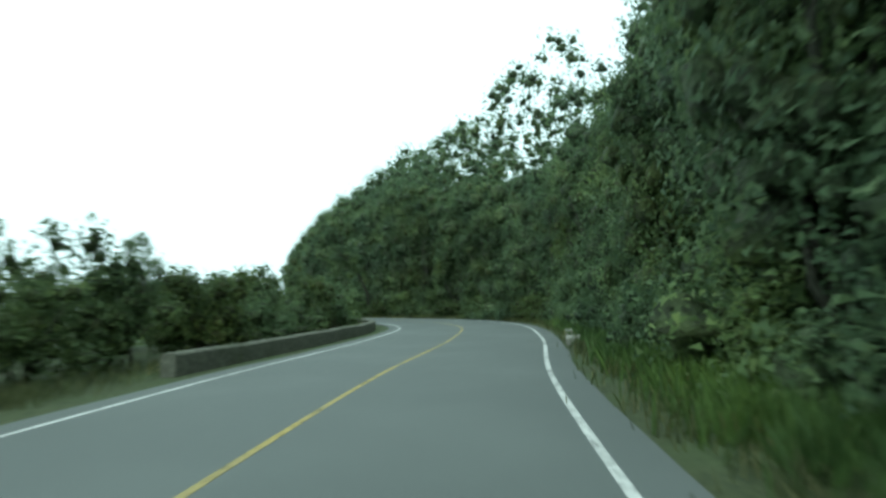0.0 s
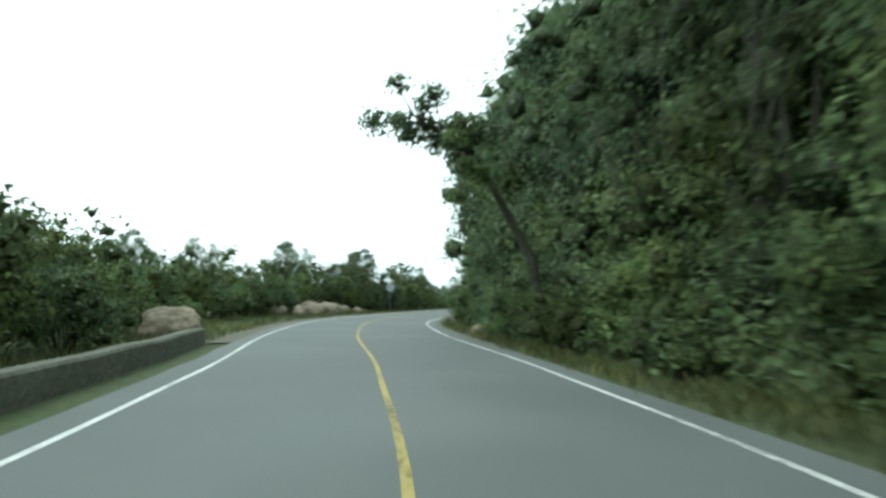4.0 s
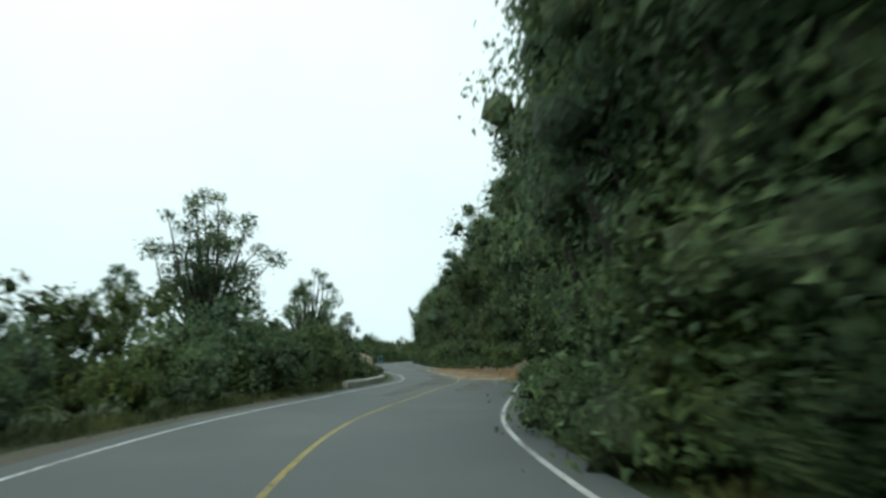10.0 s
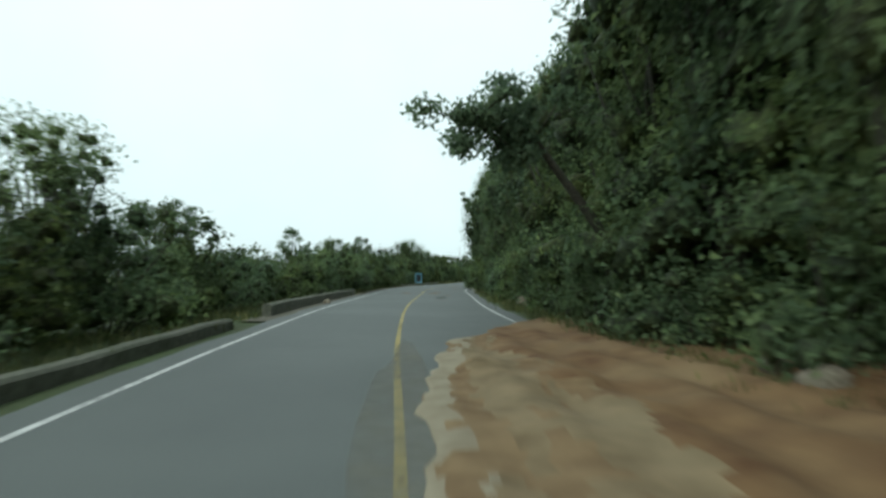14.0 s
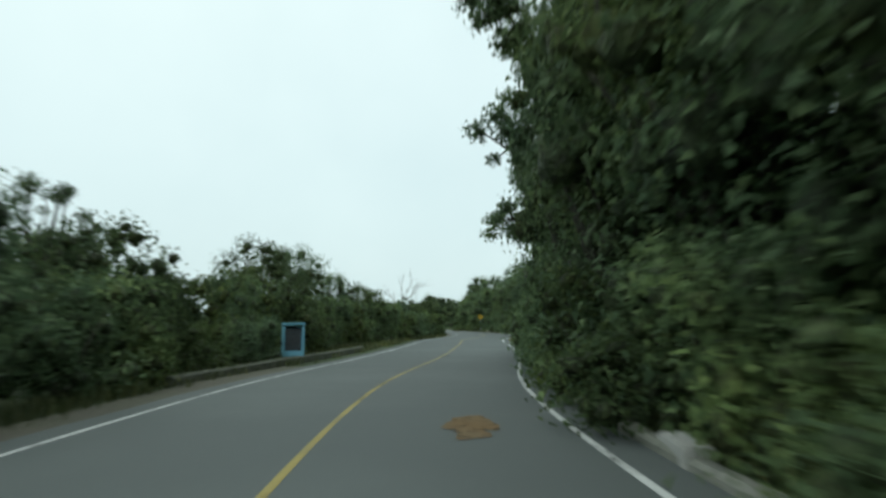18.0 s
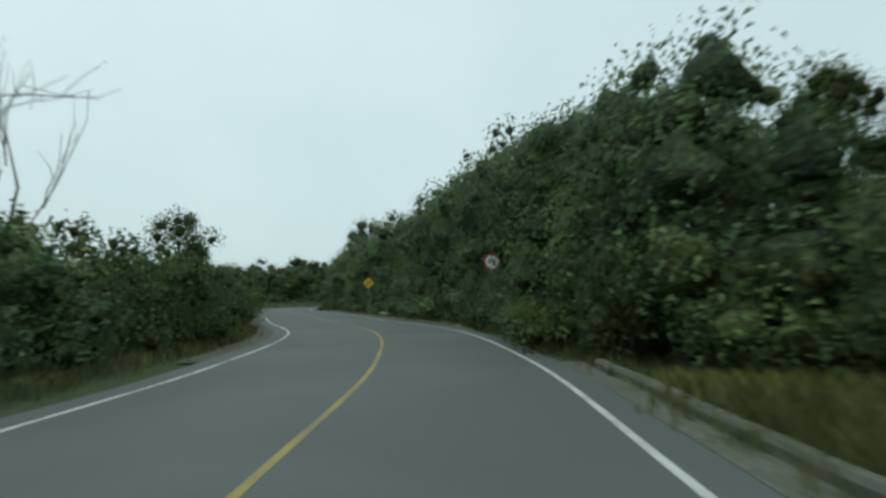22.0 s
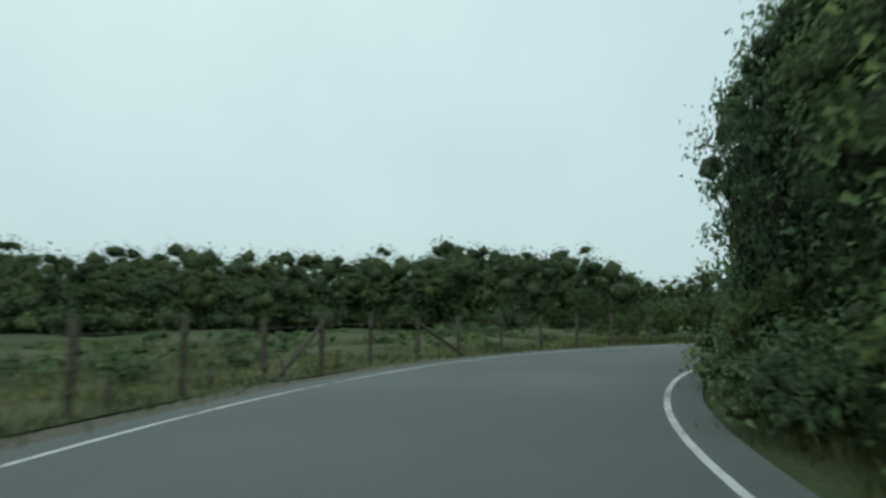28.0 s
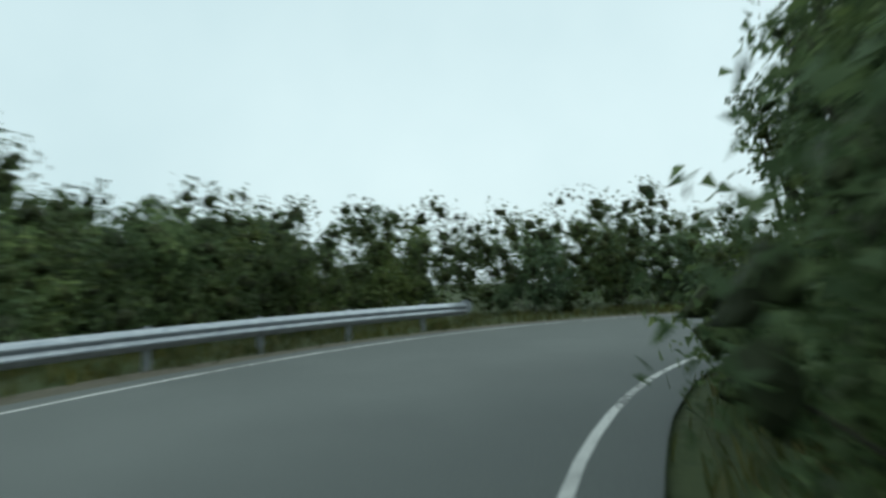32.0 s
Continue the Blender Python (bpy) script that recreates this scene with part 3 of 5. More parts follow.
def bank_wall():
    """The growth that closes the bank between shrubs and trees."""
    rng = np.random.RandomState(15)
    out = []
    for s in np.arange(-40, 404, 1.7):
        face, tilt = along(FACE_R, s), along(TILT_R, s)
        if 237 < s < 260:
            continue
        top = min((face + 1.6) * math.tan(radians(tilt)), 12.5)
        for z in np.arange(0.5, top, 1.45):
            w = noise.noise((s * 0.21, z * 0.3, 7.7))
            d = face + 1.2 + z * 0.16 + w * 1.3 + rng.uniform(-0.3, 0.3)
            if z < 5 and 149 < s < 152.5:
                continue
            x, y = at(s + rng.uniform(-0.7, 0.7), d)
            if off_road(x, y) < min(4.2, face + 1.0) and z < 3 or off_road(x, y) < 3.6:
                continue
            out.append(lobe_leaves(rng, x, y, z + rng.uniform(-0.3, 0.3), rng.uniform(0.75, 1.3), 260, 0.17, 2))
    for s in list(np.arange(-12, 236, 2.3)) + list(np.arange(272, 352, 2.3)):
        top = min((along(FACE_R, s) + 2.5) * math.tan(radians(along(TILT_R, s))), 12)
        for z in np.arange(2.2, top, 2.0):
            x, y = at(s + rng.uniform(-1, 1), along(FACE_R, s) + 2.9 + z * 0.16 + rng.uniform(-0.5, 0.5))
            if off_road(x, y) > 5:
                out.append(lobe_leaves(rng, x, y, z, rng.uniform(1.1, 1.6), 150, 0.23))
    for s in np.arange(139, 163, 1.9):
        for z in np.arange(1.2, 13, 1.7):
            for back in (2.4, 4.6):
                if 149.5 < s < 152 and z < 4:
                    continue
                x, y = at(s + rng.uniform(-0.9, 0.9), along(FACE_R, s) + back + z * 0.16 + rng.uniform(-0.6, 0.6))
                out.append(lobe_leaves(rng, x, y, z + 1, rng.uniform(0.9, 1.4), 200, 0.18))
    # growth that covers the slope behind it
    for s in np.arange(-34, 366, 2.6):
        face, tilt = along(FACE_R, s), along(TILT_R, s)
        if tilt < 34 and s < 256:
            continue
        for k in range(5):
            d = face + 3.2 + k * 2.3 + rng.uniform(-0.8, 0.8)
            x, y = at(s + rng.uniform(-1.2, 1.2), d)
            if off_road(x, y) < 6.5 or 149 < s < 153 and d < 13:
                continue
            out.append(lobe_leaves(rng, x, y, place_height(x, y) + rng.uniform(0.2, 0.9), rng.uniform(1.2, 1.8), 120, 0.27))
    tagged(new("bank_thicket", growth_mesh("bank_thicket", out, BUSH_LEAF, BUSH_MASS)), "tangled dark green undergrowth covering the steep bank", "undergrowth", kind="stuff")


CAP_R = [(-40, 20), (48, 20), (60, 13), (132, 13), (145, 20), (170, 20), (182, 13), (322, 13), (330, 4.5), (400, 4.5)]


def forest(name, label, side, rows, s_range, seed):
    """Woods further from the road, as one body."""
    rng = np.random.RandomState(seed)
    out = []
    for d0, step, n, size in rows:
        s = s_range[0]
        while s < s_range[1]:
            tilt, face = along(TILT_R, s), along(FACE_R, s)
            base = face if side > 0 else along(FACE_L, s)
            d = side * (base + d0 + rng.uniform(-1.2, 1.2))
            x, y = at(s, d)
            if off_road(x, y) > 6.5 and not (side > 0 and (255 < s < 274 or d0 > 6 and 255 < s < 288)):
                g = place_height(x, y)
                if side > 0:
                    h = np.clip((d - 1.4) * math.tan(radians(tilt)) * rng.uniform(0.75, 1.0) + 1.35 - g, 2.5, along(CAP_R, s))
                    w = max(h * 0.36, 1.6)
                else:
                    h = along(HIGH_L, s) * rng.uniform(0.75, 1.2)
                    w = max(h * 0.42, 1.3)
                k = max(1.0, h / 8)
                lb = [(x + l[0], y + l[1], g + l[2], l[3], 1.0) for l in lobes_of(rng, int(24 * k), w * 0.85, h * 0.42, h * 0.47, w * 0.18 / k ** 0.4, w * 0.34 / k ** 0.4)]
                if side < 0:
                    lb += [(x + rng.normal(0, w * 0.5), y + rng.normal(0, w * 0.5), g + h * rng.uniform(0.2, 0.6), w * 0.34, 1.0) for _ in range(6)]
                out.append(foliage(rng, lb, int(n * k), size, fill=0.39))
            s += step * rng.uniform(0.8, 1.2)
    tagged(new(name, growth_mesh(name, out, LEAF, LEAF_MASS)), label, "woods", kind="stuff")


def far_woods():
    """The wood that closes the field beyond the bend."""
    rng = np.random.RandomState(19)
    out = []
    for k in range(220):
        a = radians(rng.uniform(-62, 46))
        r = rng.uniform(52, 74)
        x, y = -64 - r * math.sin(a), 316 + r * math.cos(a)
        if off_road(x, y) < 14:
            continue
        h = rng.uniform(3.2, 7.4) * (r / 50) * (1.15 if a > -0.25 else 0.7)
        w = h * 0.5
        lb = [(x + l[0], y + l[1], l[2], l[3], 0.8) for l in lobes_of(rng, 18, w * 0.95, h * 0.4, h * 0.42, w * 0.2, w * 0.36)]
        lb += [(x + rng.normal(0, w), y + rng.normal(0, w), 1.0, 1.8, 0.8) for _ in range(6)]
        lb += [(x + rng.normal(0, w * 0.55), y + rng.normal(0, w * 0.55), h * rng.uniform(0.25, 0.68), w * 0.36, 0.9) for _ in range(9)]
        out.append(foliage(rng, lb, 1400, 0.36, fill=0.62))
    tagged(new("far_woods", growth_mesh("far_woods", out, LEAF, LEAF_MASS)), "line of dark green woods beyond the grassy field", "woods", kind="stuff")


right_greenery()
left_greenery()
bank_wall()


def bend_trees():
    """Open willow-like trees on the inside of the bend."""
    rng = np.random.RandomState(71)
    for s, d, h, k in ((373.5, 5.6, 4.6, 0), (377, 5.4, 5.2, 2), (381, 6.2, 5.6, 1), (375, 8, 6, 2), (341, 5.2, 6.4, 0), (344, 5.6, 6.0, 2), (338.5, 5.4, 6.6, 1)):
        x, y = at(s, d)
        plant(AIRY[k], ("tree", "trunk", "crown"), x, y, h / 8 * 0.95, h / 8, rng, "slender tree with open drooping crown over the inside of the bend", "tree", "trees on the bend")


bend_trees()
forest("hillside_woods", "dense dark green woods climbing the hillside above the road", 1, [(4.5, 2.7, 1300, 0.25), (8, 3.4, 1000, 0.31), (13, 5, 700, 0.36), (21, 7, 600, 0.44)], (-40, 400), 8)
forest("valley_side_thicket", "dense green thicket falling away on the valley side", -1, [(2.2, 2.3, 1150, 0.19), (5, 3.2, 900, 0.23), (9, 5, 640, 0.29)], (-45, 322), 9)
forest("roadside_thicket", "dense green thicket behind the guard rail", -1, [(1.5, 1.6, 1100, 0.17), (4.5, 2.2, 950, 0.21), (9, 3.0, 760, 0.25), (15, 4, 560, 0.28), (22, 5, 520, 0.32)], (356.5, 412), 10)
far_woods()


# ---- further materials ----
GRANITE = two_scale("weathered_granite", (0.13, 0.11, 0.08), (0.32, 0.27, 0.2), 5, 0.8, (0.09, 0.1, 0.06), 0.9, 0.8)
TAN_ROCK = two_scale("pale_tan_granite", (0.22, 0.18, 0.12), (0.42, 0.36, 0.26), 6, 0.7, (0.14, 0.13, 0.09), 0.9, 0.9)
PALE_STONE = two_scale("pale_stone", (0.4, 0.39, 0.36), (0.6, 0.58, 0.54), 7, 1.0, (0.25, 0.24, 0.2), 0.9, 0.6)
MUD = two_scale("landslide_soil", (0.14, 0.1, 0.052), (0.25, 0.185, 0.105), 2.6, 0.3, (0.27, 0.215, 0.13), 0.95, 1.0, stain_amount=0.8)
RED_SOIL = two_scale("red_brown_subsoil", (0.1, 0.05, 0.022), (0.2, 0.12, 0.055), 2.2, 0.4, (0.27, 0.19, 0.1), 0.95, 1.0, stain_amount=0.7)
BROWN_SOIL = two_scale("churned_brown_soil", (0.13, 0.08, 0.038), (0.23, 0.155, 0.08), 3, 0.5, (0.28, 0.2, 0.11), 0.95, 1.0)
PALE_SILT = two_scale("pale_silt", (0.22, 0.18, 0.12), (0.32, 0.28, 0.2), 4, 0.5, (0.2, 0.17, 0.12), 0.95, 0.6)
FIELD_TURF = two_scale("rough_pasture", (0.045, 0.055, 0.022), (0.1, 0.11, 0.045), 5, 0.4, (0.12, 0.1, 0.05), 0.95, 0.8)
DUST = two_scale("dried_mud_film", (0.19, 0.185, 0.15), (0.25, 0.24, 0.19), 5, 0.8, (0.17, 0.165, 0.14), 0.95, 0.2)
ORANGE_MUD = two_scale("orange_mud", (0.13, 0.08, 0.035), (0.2, 0.13, 0.06), 8, 1.5, (0.17, 0.14, 0.09), 0.95, 0.4)
worn_film(DUST, 3.5, 0.35, 0.3, 0.9, 0.0)
worn_film(ORANGE_MUD, 4, 1.2, 0.38, 0.5, 0.0)
GALVANISED, _n, _l, _b = material("galvanised_steel", 0.42, 0.5)
_b.inputs["Metallic"].default_value = 0.6
_l.new(ramp(_n, _l, noise_node(_n, _l, 9, 5), [(0.3, (0.24, 0.27, 0.3)), (0.75, (0.4, 0.43, 0.46))]), _b.inputs["Base Color"])
SIGN_WHITE = two_scale("sign_white", (0.7, 0.72, 0.72), (0.8, 0.82, 0.82), 6, 2, (0.6, 0.62, 0.6), 0.45, 0.02, 0.4)
SIGN_RED = two_scale("sign_red", (0.42, 0.03, 0.035), (0.5, 0.045, 0.05), 6, 2, (0.36, 0.05, 0.05), 0.45, 0.02, 0.4)
SIGN_BLACK = two_scale("sign_black", (0.015, 0.018, 0.02), (0.03, 0.032, 0.034), 6, 2, (0.04, 0.04, 0.04), 0.5, 0.02, 0.4)
SIGN_YELLOW = two_scale("sign_yellow", (0.62, 0.38, 0.015), (0.7, 0.45, 0.03), 6, 2, (0.55, 0.36, 0.05), 0.45, 0.02, 0.4)
SHRINE_BLUE = two_scale("pale_blue_enamel", (0.16, 0.38, 0.5), (0.22, 0.46, 0.58), 8, 1.5, (0.14, 0.28, 0.34), 0.5, 0.05, 0.4)
# near-black colour that stands for the shade inside the shrine
HOLLOW_SHADE = two_scale("painted_inside_shade", (0.03, 0.035, 0.04), (0.05, 0.06, 0.065), 8, 2, (0.04, 0.04, 0.04), 0.7, 0.05)
WOOD_POST = two_scale("grey_fence_wood", (0.06, 0.05, 0.04), (0.15, 0.13, 0.1), 16, 2, (0.1, 0.11, 0.08), 0.95, 0.6)
WIRE = two_scale("rusty_wire", (0.1, 0.08, 0.06), (0.2, 0.17, 0.14), 20, 3, (0.12, 0.07, 0.04), 0.7, 0.1)
DEAD_WOOD = two_scale("bleached_wood", (0.28, 0.27, 0.25), (0.42, 0.41, 0.38), 10, 1.5, (0.2, 0.2, 0.17), 0.95, 0.4)
MEADOW = leaf_material("meadow_grass", (0.085, 0.105, 0.036), (0.14, 0.165, 0.058), (0.24, 0.22, 0.1), 0.12, 0.3)
TURF = two_scale("grass_turf", (0.055, 0.066, 0.026), (0.11, 0.12, 0.045), 6, 0.35, (0.13, 0.1, 0.055), 0.95, 0.6)
GRASS = leaf_material("verge_grass", (0.05, 0.064, 0.02), (0.095, 0.11, 0.038), (0.17, 0.16, 0.07), 0.12, 0.3)
FERN = leaf_material("fern_fronds", (0.055, 0.095, 0.027), (0.085, 0.145, 0.042), (0.125, 0.195, 0.058), 0.2, 0.35)


# ---- concrete beside the road ----
def wall_along(name, s0, s1, d0, d1, h, label, mat=None, lean=0.0):
    """A low wall with a rounded, uneven top."""
    n = max(3, int((s1 - s0) / 0.8))
    v, f = [], []
    prof = [(0, -0.3), (lean, h - 0.05), (0.04 + lean, h), (d1 - d0 - 0.04, h), (d1 - d0, h - 0.05), (d1 - d0, -0.3)]
    for s in np.linspace(s0, s1, n):
        dz = noise.noise((s * 0.6, d0, 1.3)) * 0.035
        dd = noise.noise((s * 0.3, d0, 8.3)) * 0.05
        for d, z in prof:
            v.append((*at(s, d0 + d + dd), z + (dz if z > 0 else 0)))
    m = len(prof)
    for k in range(n - 1):
        for i in range(m - 1):
            f.append((k * m + i, k * m + i + 1, (k + 1) * m + i + 1, (k + 1) * m + i))
    f += [tuple(range(m))[::-1], tuple((n - 1) * m + i for i in range(m))]
    ob = new(name, mesh_from(name, v, f, mat or CONCRETE))
    return tagged(ob, label, "wall", kind="structure")


MOSSY = two_scale("mossy_concrete", (0.075, 0.08, 0.06), (0.18, 0.18, 0.14), 10, 0.8, (0.05, 0.065, 0.032), 0.95, 0.5)
wall_along("parapet", 12, 62, -4.85, -4.5, 0.42, "low mossy concrete parapet along the valley edge of the road", MOSSY)
wall_along("parapet", 139.5, 149.5, -4.55, -4.3, 0.26, "low whitewashed concrete parapet along the valley edge", PALE_STONE)
wall_along("parapet", 158, 174, -4.5, -4.2, 0.2, "low broken concrete edge half buried in earth", MOSSY)
wall_along("parapet", 178, 197, -4.5, -4.2, 0.36, "low mossy concrete parapet on the outside of the road", MOSSY)
wall_along("ditch_edge", 222, 240, -4.9, -4.7, 0.22, "low mossy concrete ditch edge beside the verge", MOSSY)
wall_along("kerb", 76, 107, 3.96, 4.14, 0.1, "weathered mossy concrete kerb with earth behind it", MOSSY)
wall_along("kerb", 237, 270, 4.15, 4.35, 0.15, "weathered concrete kerb at the foot of the grassy slope", MOSSY)
wall_along("kerb", 284, 318, 4.1, 4.3, 0.09, "low mossy concrete kerb under the shrubs", MOSSY)
wall_along("kerb", 204, 222, 3.75, 3.95, 0.12, "low broken concrete kerb under overhanging leaves", CONCRETE)
tagged(new("gutter", strip("gutter", 234, 271, 3.7, 4.16, 0.006, MOSSY, 1.0, 0.05)), "flat concrete gutter between asphalt and kerb", "gutter", kind="structure")
tagged(new("gutter", strip("gutter", 60, 108, 3.62, 3.95, 0.006, MOSSY, 1.0, 0.05)), "dark mossy gutter between asphalt and kerb", "gutter", kind="structure")
tagged(new("gutter", strip("gutter", 282, 319, 3.62, 4.1, 0.006, MOSSY, 1.0, 0.05)), "dark mossy gutter between asphalt and kerb", "gutter", kind="structure")
tagged(new("shoulder", strip("shoulder", 176, 228, -4.6, -3.6, -0.012, GRAVEL, 1.0, 0.25)), "dark gravel shoulder beside the asphalt", "shoulder", kind="structure")
tagged(new("shoulder", strip("shoulder", 62, 135, -4.5, -3.6, -0.012, GRAVEL, 1.0, 0.25)), "dark gravel shoulder beside the asphalt", "shoulder", kind="structure")
tagged(new("shoulder", strip("shoulder", 272, 400, -4.4, -3.6, -0.012, GRAVEL, 1.0, 0.25)), "dark gravel shoulder beside the asphalt", "shoulder", kind="structure")


def block(name, s, d, l, w, h, turn, label, category="block", mat=None, chamfer=0.02):
    bm = bmesh.new()
    bmesh.ops.create_cube(bm, size=1)
    bmesh.ops.scale(bm, vec=(w, l, h), verts=bm.verts)
    bmesh.ops.bevel(bm, geom=bm.edges[:], offset=chamfer, segments=2, affect="EDGES")
    for v in bm.verts:
        v.co += 0.5 * Vector((noise.noise(v.co * 3), noise.noise(v.co * 3 + Vector((5, 0, 0))), noise.noise(v.co * 3 + Vector((0, 9, 0))))) * 0.025
    ob = new(name, bm_mesh(name, bm, mat or CONCRETE))
    ob.location = (*at(s, d), h / 2 - 0.1)
    ob.rotation_euler = (0, 0, radians(heading(s) + turn))
    return tagged(ob, label, category)


block("culvert_headwall", 22.4, 4.4, 1.7, 0.4, 0.3, 4, "pale concrete culvert headwall beside the road", "headwall")
block("culvert_headwall", 19.4, 4.1, 2.0, 0.45, 0.26, -3, "pale concrete culvert headwall beside the road", "headwall")
block("culvert_headwall", 77.8, 4.8, 2.2, 0.32, 0.55, -8, "weathered concrete culvert headwall with flat coping", "headwall")
block("culvert_headwall", 301.0, 4.95, 2.0, 0.35, 0.34, 0, "white-topped concrete culvert headwall under shrubs", "headwall", PALE_STONE)
block("culvert_headwall", 141.2, 4.6, 1.6, 0.35, 0.55, 6, "pale concrete culvert headwall under the overhanging bank", "headwall", PALE_STONE)
block("concrete_block", 262.5, 4.9, 1.5, 0.3, 0.5, 8, "weathered concrete block at the ditch's edge", "block")
block("concrete_block", 259.6, 5.2, 1.2, 0.3, 0.45, 25, "weathered concrete block at the ditch's edge", "block")
block("concrete_block", 217.2, 3.95, 1.0, 0.3, 0.4, 10, "whitish concrete block under overhanging leaves", "block", PALE_STONE)
block("concrete_block", 214.6, 3.9, 0.9, 0.3, 0.3, -6, "whitish concrete block under overhanging leaves", "block", PALE_STONE)


# ---- rocks ----
def boulder(s, d, size, seed, mat, label, squash=0.7, sink=0.25, group="", name="boulder"):
    bm = bmesh.new()
    bmesh.ops.create_icosphere(bm, subdivisions=4 if size > 0.9 else 3, radius=1)
    o = Vector((seed * 3.1, seed * 1.7, seed * 0.9))
    for v in bm.verts:
        n = v.co.normalized()
        k = 1 + 0.28 * noise.noise(n * 1.1 + o) + 0.12 * noise.noise(n * 2.7 + o) + 0.03 * noise.noise(n * 9 + o)
        v.co = n * k
        v.co.z = max(v.co.z * squash, -0.5)
    ob = new(name, bm_mesh(name, bm, mat, True))
    ob.scale = (size, size * 0.8, size)
    x, y = at(s, d)
    ob.location = (x, y, place_height(x, y) + size * squash * (0.75 - sink))
    ob.rotation_euler = (0, 0, seed * 2.1)
    return tagged(ob, label, "rock", group)


big = "large rounded tan granite boulder on the verge"
for s, d, r, k in ((86.5, -7.6, 0.75, 1), (88.2, -7.0, 0.85, 2), (90.2, -6.9, 0.95, 3), (90.4, -8.6, 1.0, 4), (92.6, -7.2, 0.7, 5), (94.5, -7.4, 0.65, 6), (96.6, -7.0, 0.5, 7), (85, -8.8, 0.8, 8), (93.5, -9, 0.8, 9)):
    boulder(s, d, r, k, GRANITE, big, 0.72, 0.2, "boulders by the sign")
boulder(64.5, -6.2, 0.95, 11, GRANITE, big, 0.7, 0.2, "boulders on the verge")
boulder(67.0, -6.8, 0.9, 12, GRANITE, big, 0.75, 0.2, "boulders on the verge")
boulder(158.9, -6.4, 1.7, 13, TAN_ROCK, "huge pale tan boulder among the shrubs", 0.62, 0.2)
boulder(154.4, -8.2, 1.4, 14, TAN_ROCK, "large pale tan boulder among the shrubs", 0.65, 0.2)
boulder(153.6, -5.7, 0.6, 15, PALE_STONE, "pale grey boulder at the edge of the verge", 0.7, 0.2)
boulder(185.9, -3.75, 0.2, 16, GRANITE, "loose brown stone lying on the shoulder", 0.8, 0.1, name="stone")
for s, d, r, k in ((183.8, 4.9, 0.42, 17), (182.6, 5.2, 0.35, 18), (185.2, 5.3, 0.4, 19), (66.6, 4.7, 0.36, 20), (65.4, 5.0, 0.28, 21), (216.6, 4.4, 0.3, 22), (187.5, 4.8, 0.2, 23), (102.0, 4.4, 0.2, 24), (101.0, 4.5, 0.24, 25), (103.6, 4.5, 0.2, 26)):
    boulder(s, d, r, k, PALE_STONE if k > 23 else GRANITE, "fallen grey rock at the foot of the bank", 0.75, 0.2, "fallen rocks")


# ---- landslide over the right lane ----
SLIDE_EDGE = [(144.3, 4.6), (145.4, 3.4), (146.2, 2.0), (147.2, 0.5), (149, 0.0), (151, -0.3), (155, -0.3), (161, 0.0), (167, 0.4), (171, 1.2), (174, 2.6), (177, 4.2)]


def landslide():
    ss, n = np.arange(144.3, 177.1, 0.27), 72
    v, f, kind = [], [], []
    for s in ss:
        e = along(SLIDE_EDGE, s) + noise.noise((s * 0.7, 2.2, 0)) * 0.35 + noise.noise((s * 2.9, 5, 0)) * 0.12
        scar = min(1.0, max(0, 1.5 - abs(s - 151.6) / 2.4))
        reach = np.interp(s, [144.3, 148, 149.5, 155, 160, 177], [4.8, 5.6, 9.4, 9.4, 8.2, 5.0])
        for k in range(n):
            u = k / (n - 1)
            d = e + (reach - e) * u ** 1.25
            rise = max(0, d - 3.4)
            z = 0.015 + min(u * 8, 1) * 0.07 + np.interp(rise, [0, 1.2, 3.4, 5.5, 12], [0, 0.12, 0.65, 1.1, 1.3]) * np.interp(s, [144, 148, 158, 172], [0.15, 1, 0.8, 0.1])
            z += scar * max(0, d - 5.6) ** 1.1 * 0.52 + scar * min(1, max(0, d - 5)) * (0.3 * noise.noise((s * 1.5 + d * 0.6, d * 0.4, 12)) + 0.14 * noise.noise((s * 4.1, d * 3.3, 15)))
            drift = noise.noise((s * 0.12, 3, 0)) * 0.9
            if d < 5.5:
                z += 0.04 * math.sin((d + drift) * 6.5) * min(1, u * 8)
            z += (noise.noise((s * 0.9, d * 0.9, 0)) * 0.1 + noise.noise((s * 3.1, d * 3.1, 4)) * 0.04) * min(1, u * 6 + 0.05)
            z *= np.interp(s, [144.3, 145.5, 166, 177], [0.4, 1, 1, 0.12])
            v.append((*at(s, d), max(z, 0.008) if k else -0.02))
            streak = noise.noise((s * 0.28, (d + drift) * 2.6, 9)) + 0.35 * noise.noise((s * 1.7, d * 4.0, 2))
            red = 2.7 + 1.1 * noise.noise((s * 0.35, 0, 5)) + 0.35 * noise.noise((s * 1.8, d, 6)) - 0.05 * (s - 150)
            kind.append(1 if d > red else (2 if streak > 0.2 else (3 if d < e + 0.4 + 0.3 * streak else 0)))
    for i in range(len(ss) - 1):
        for k in range(n - 1):
            f.append((i * n + k, (i + 1) * n + k, (i + 1) * n + k + 1, i * n + k + 1))
    me = mesh_from("landslide", v, f, MUD, True)
    for m in (RED_SOIL, BROWN_SOIL, PALE_SILT):
        me.materials.append(m)
    me.polygons.foreach_set("material_index", [kind[q[0]] for q in f])
    tagged(new("landslide", me), "ochre and red-brown landslide soil spread over the lane", "soil", kind="stuff")


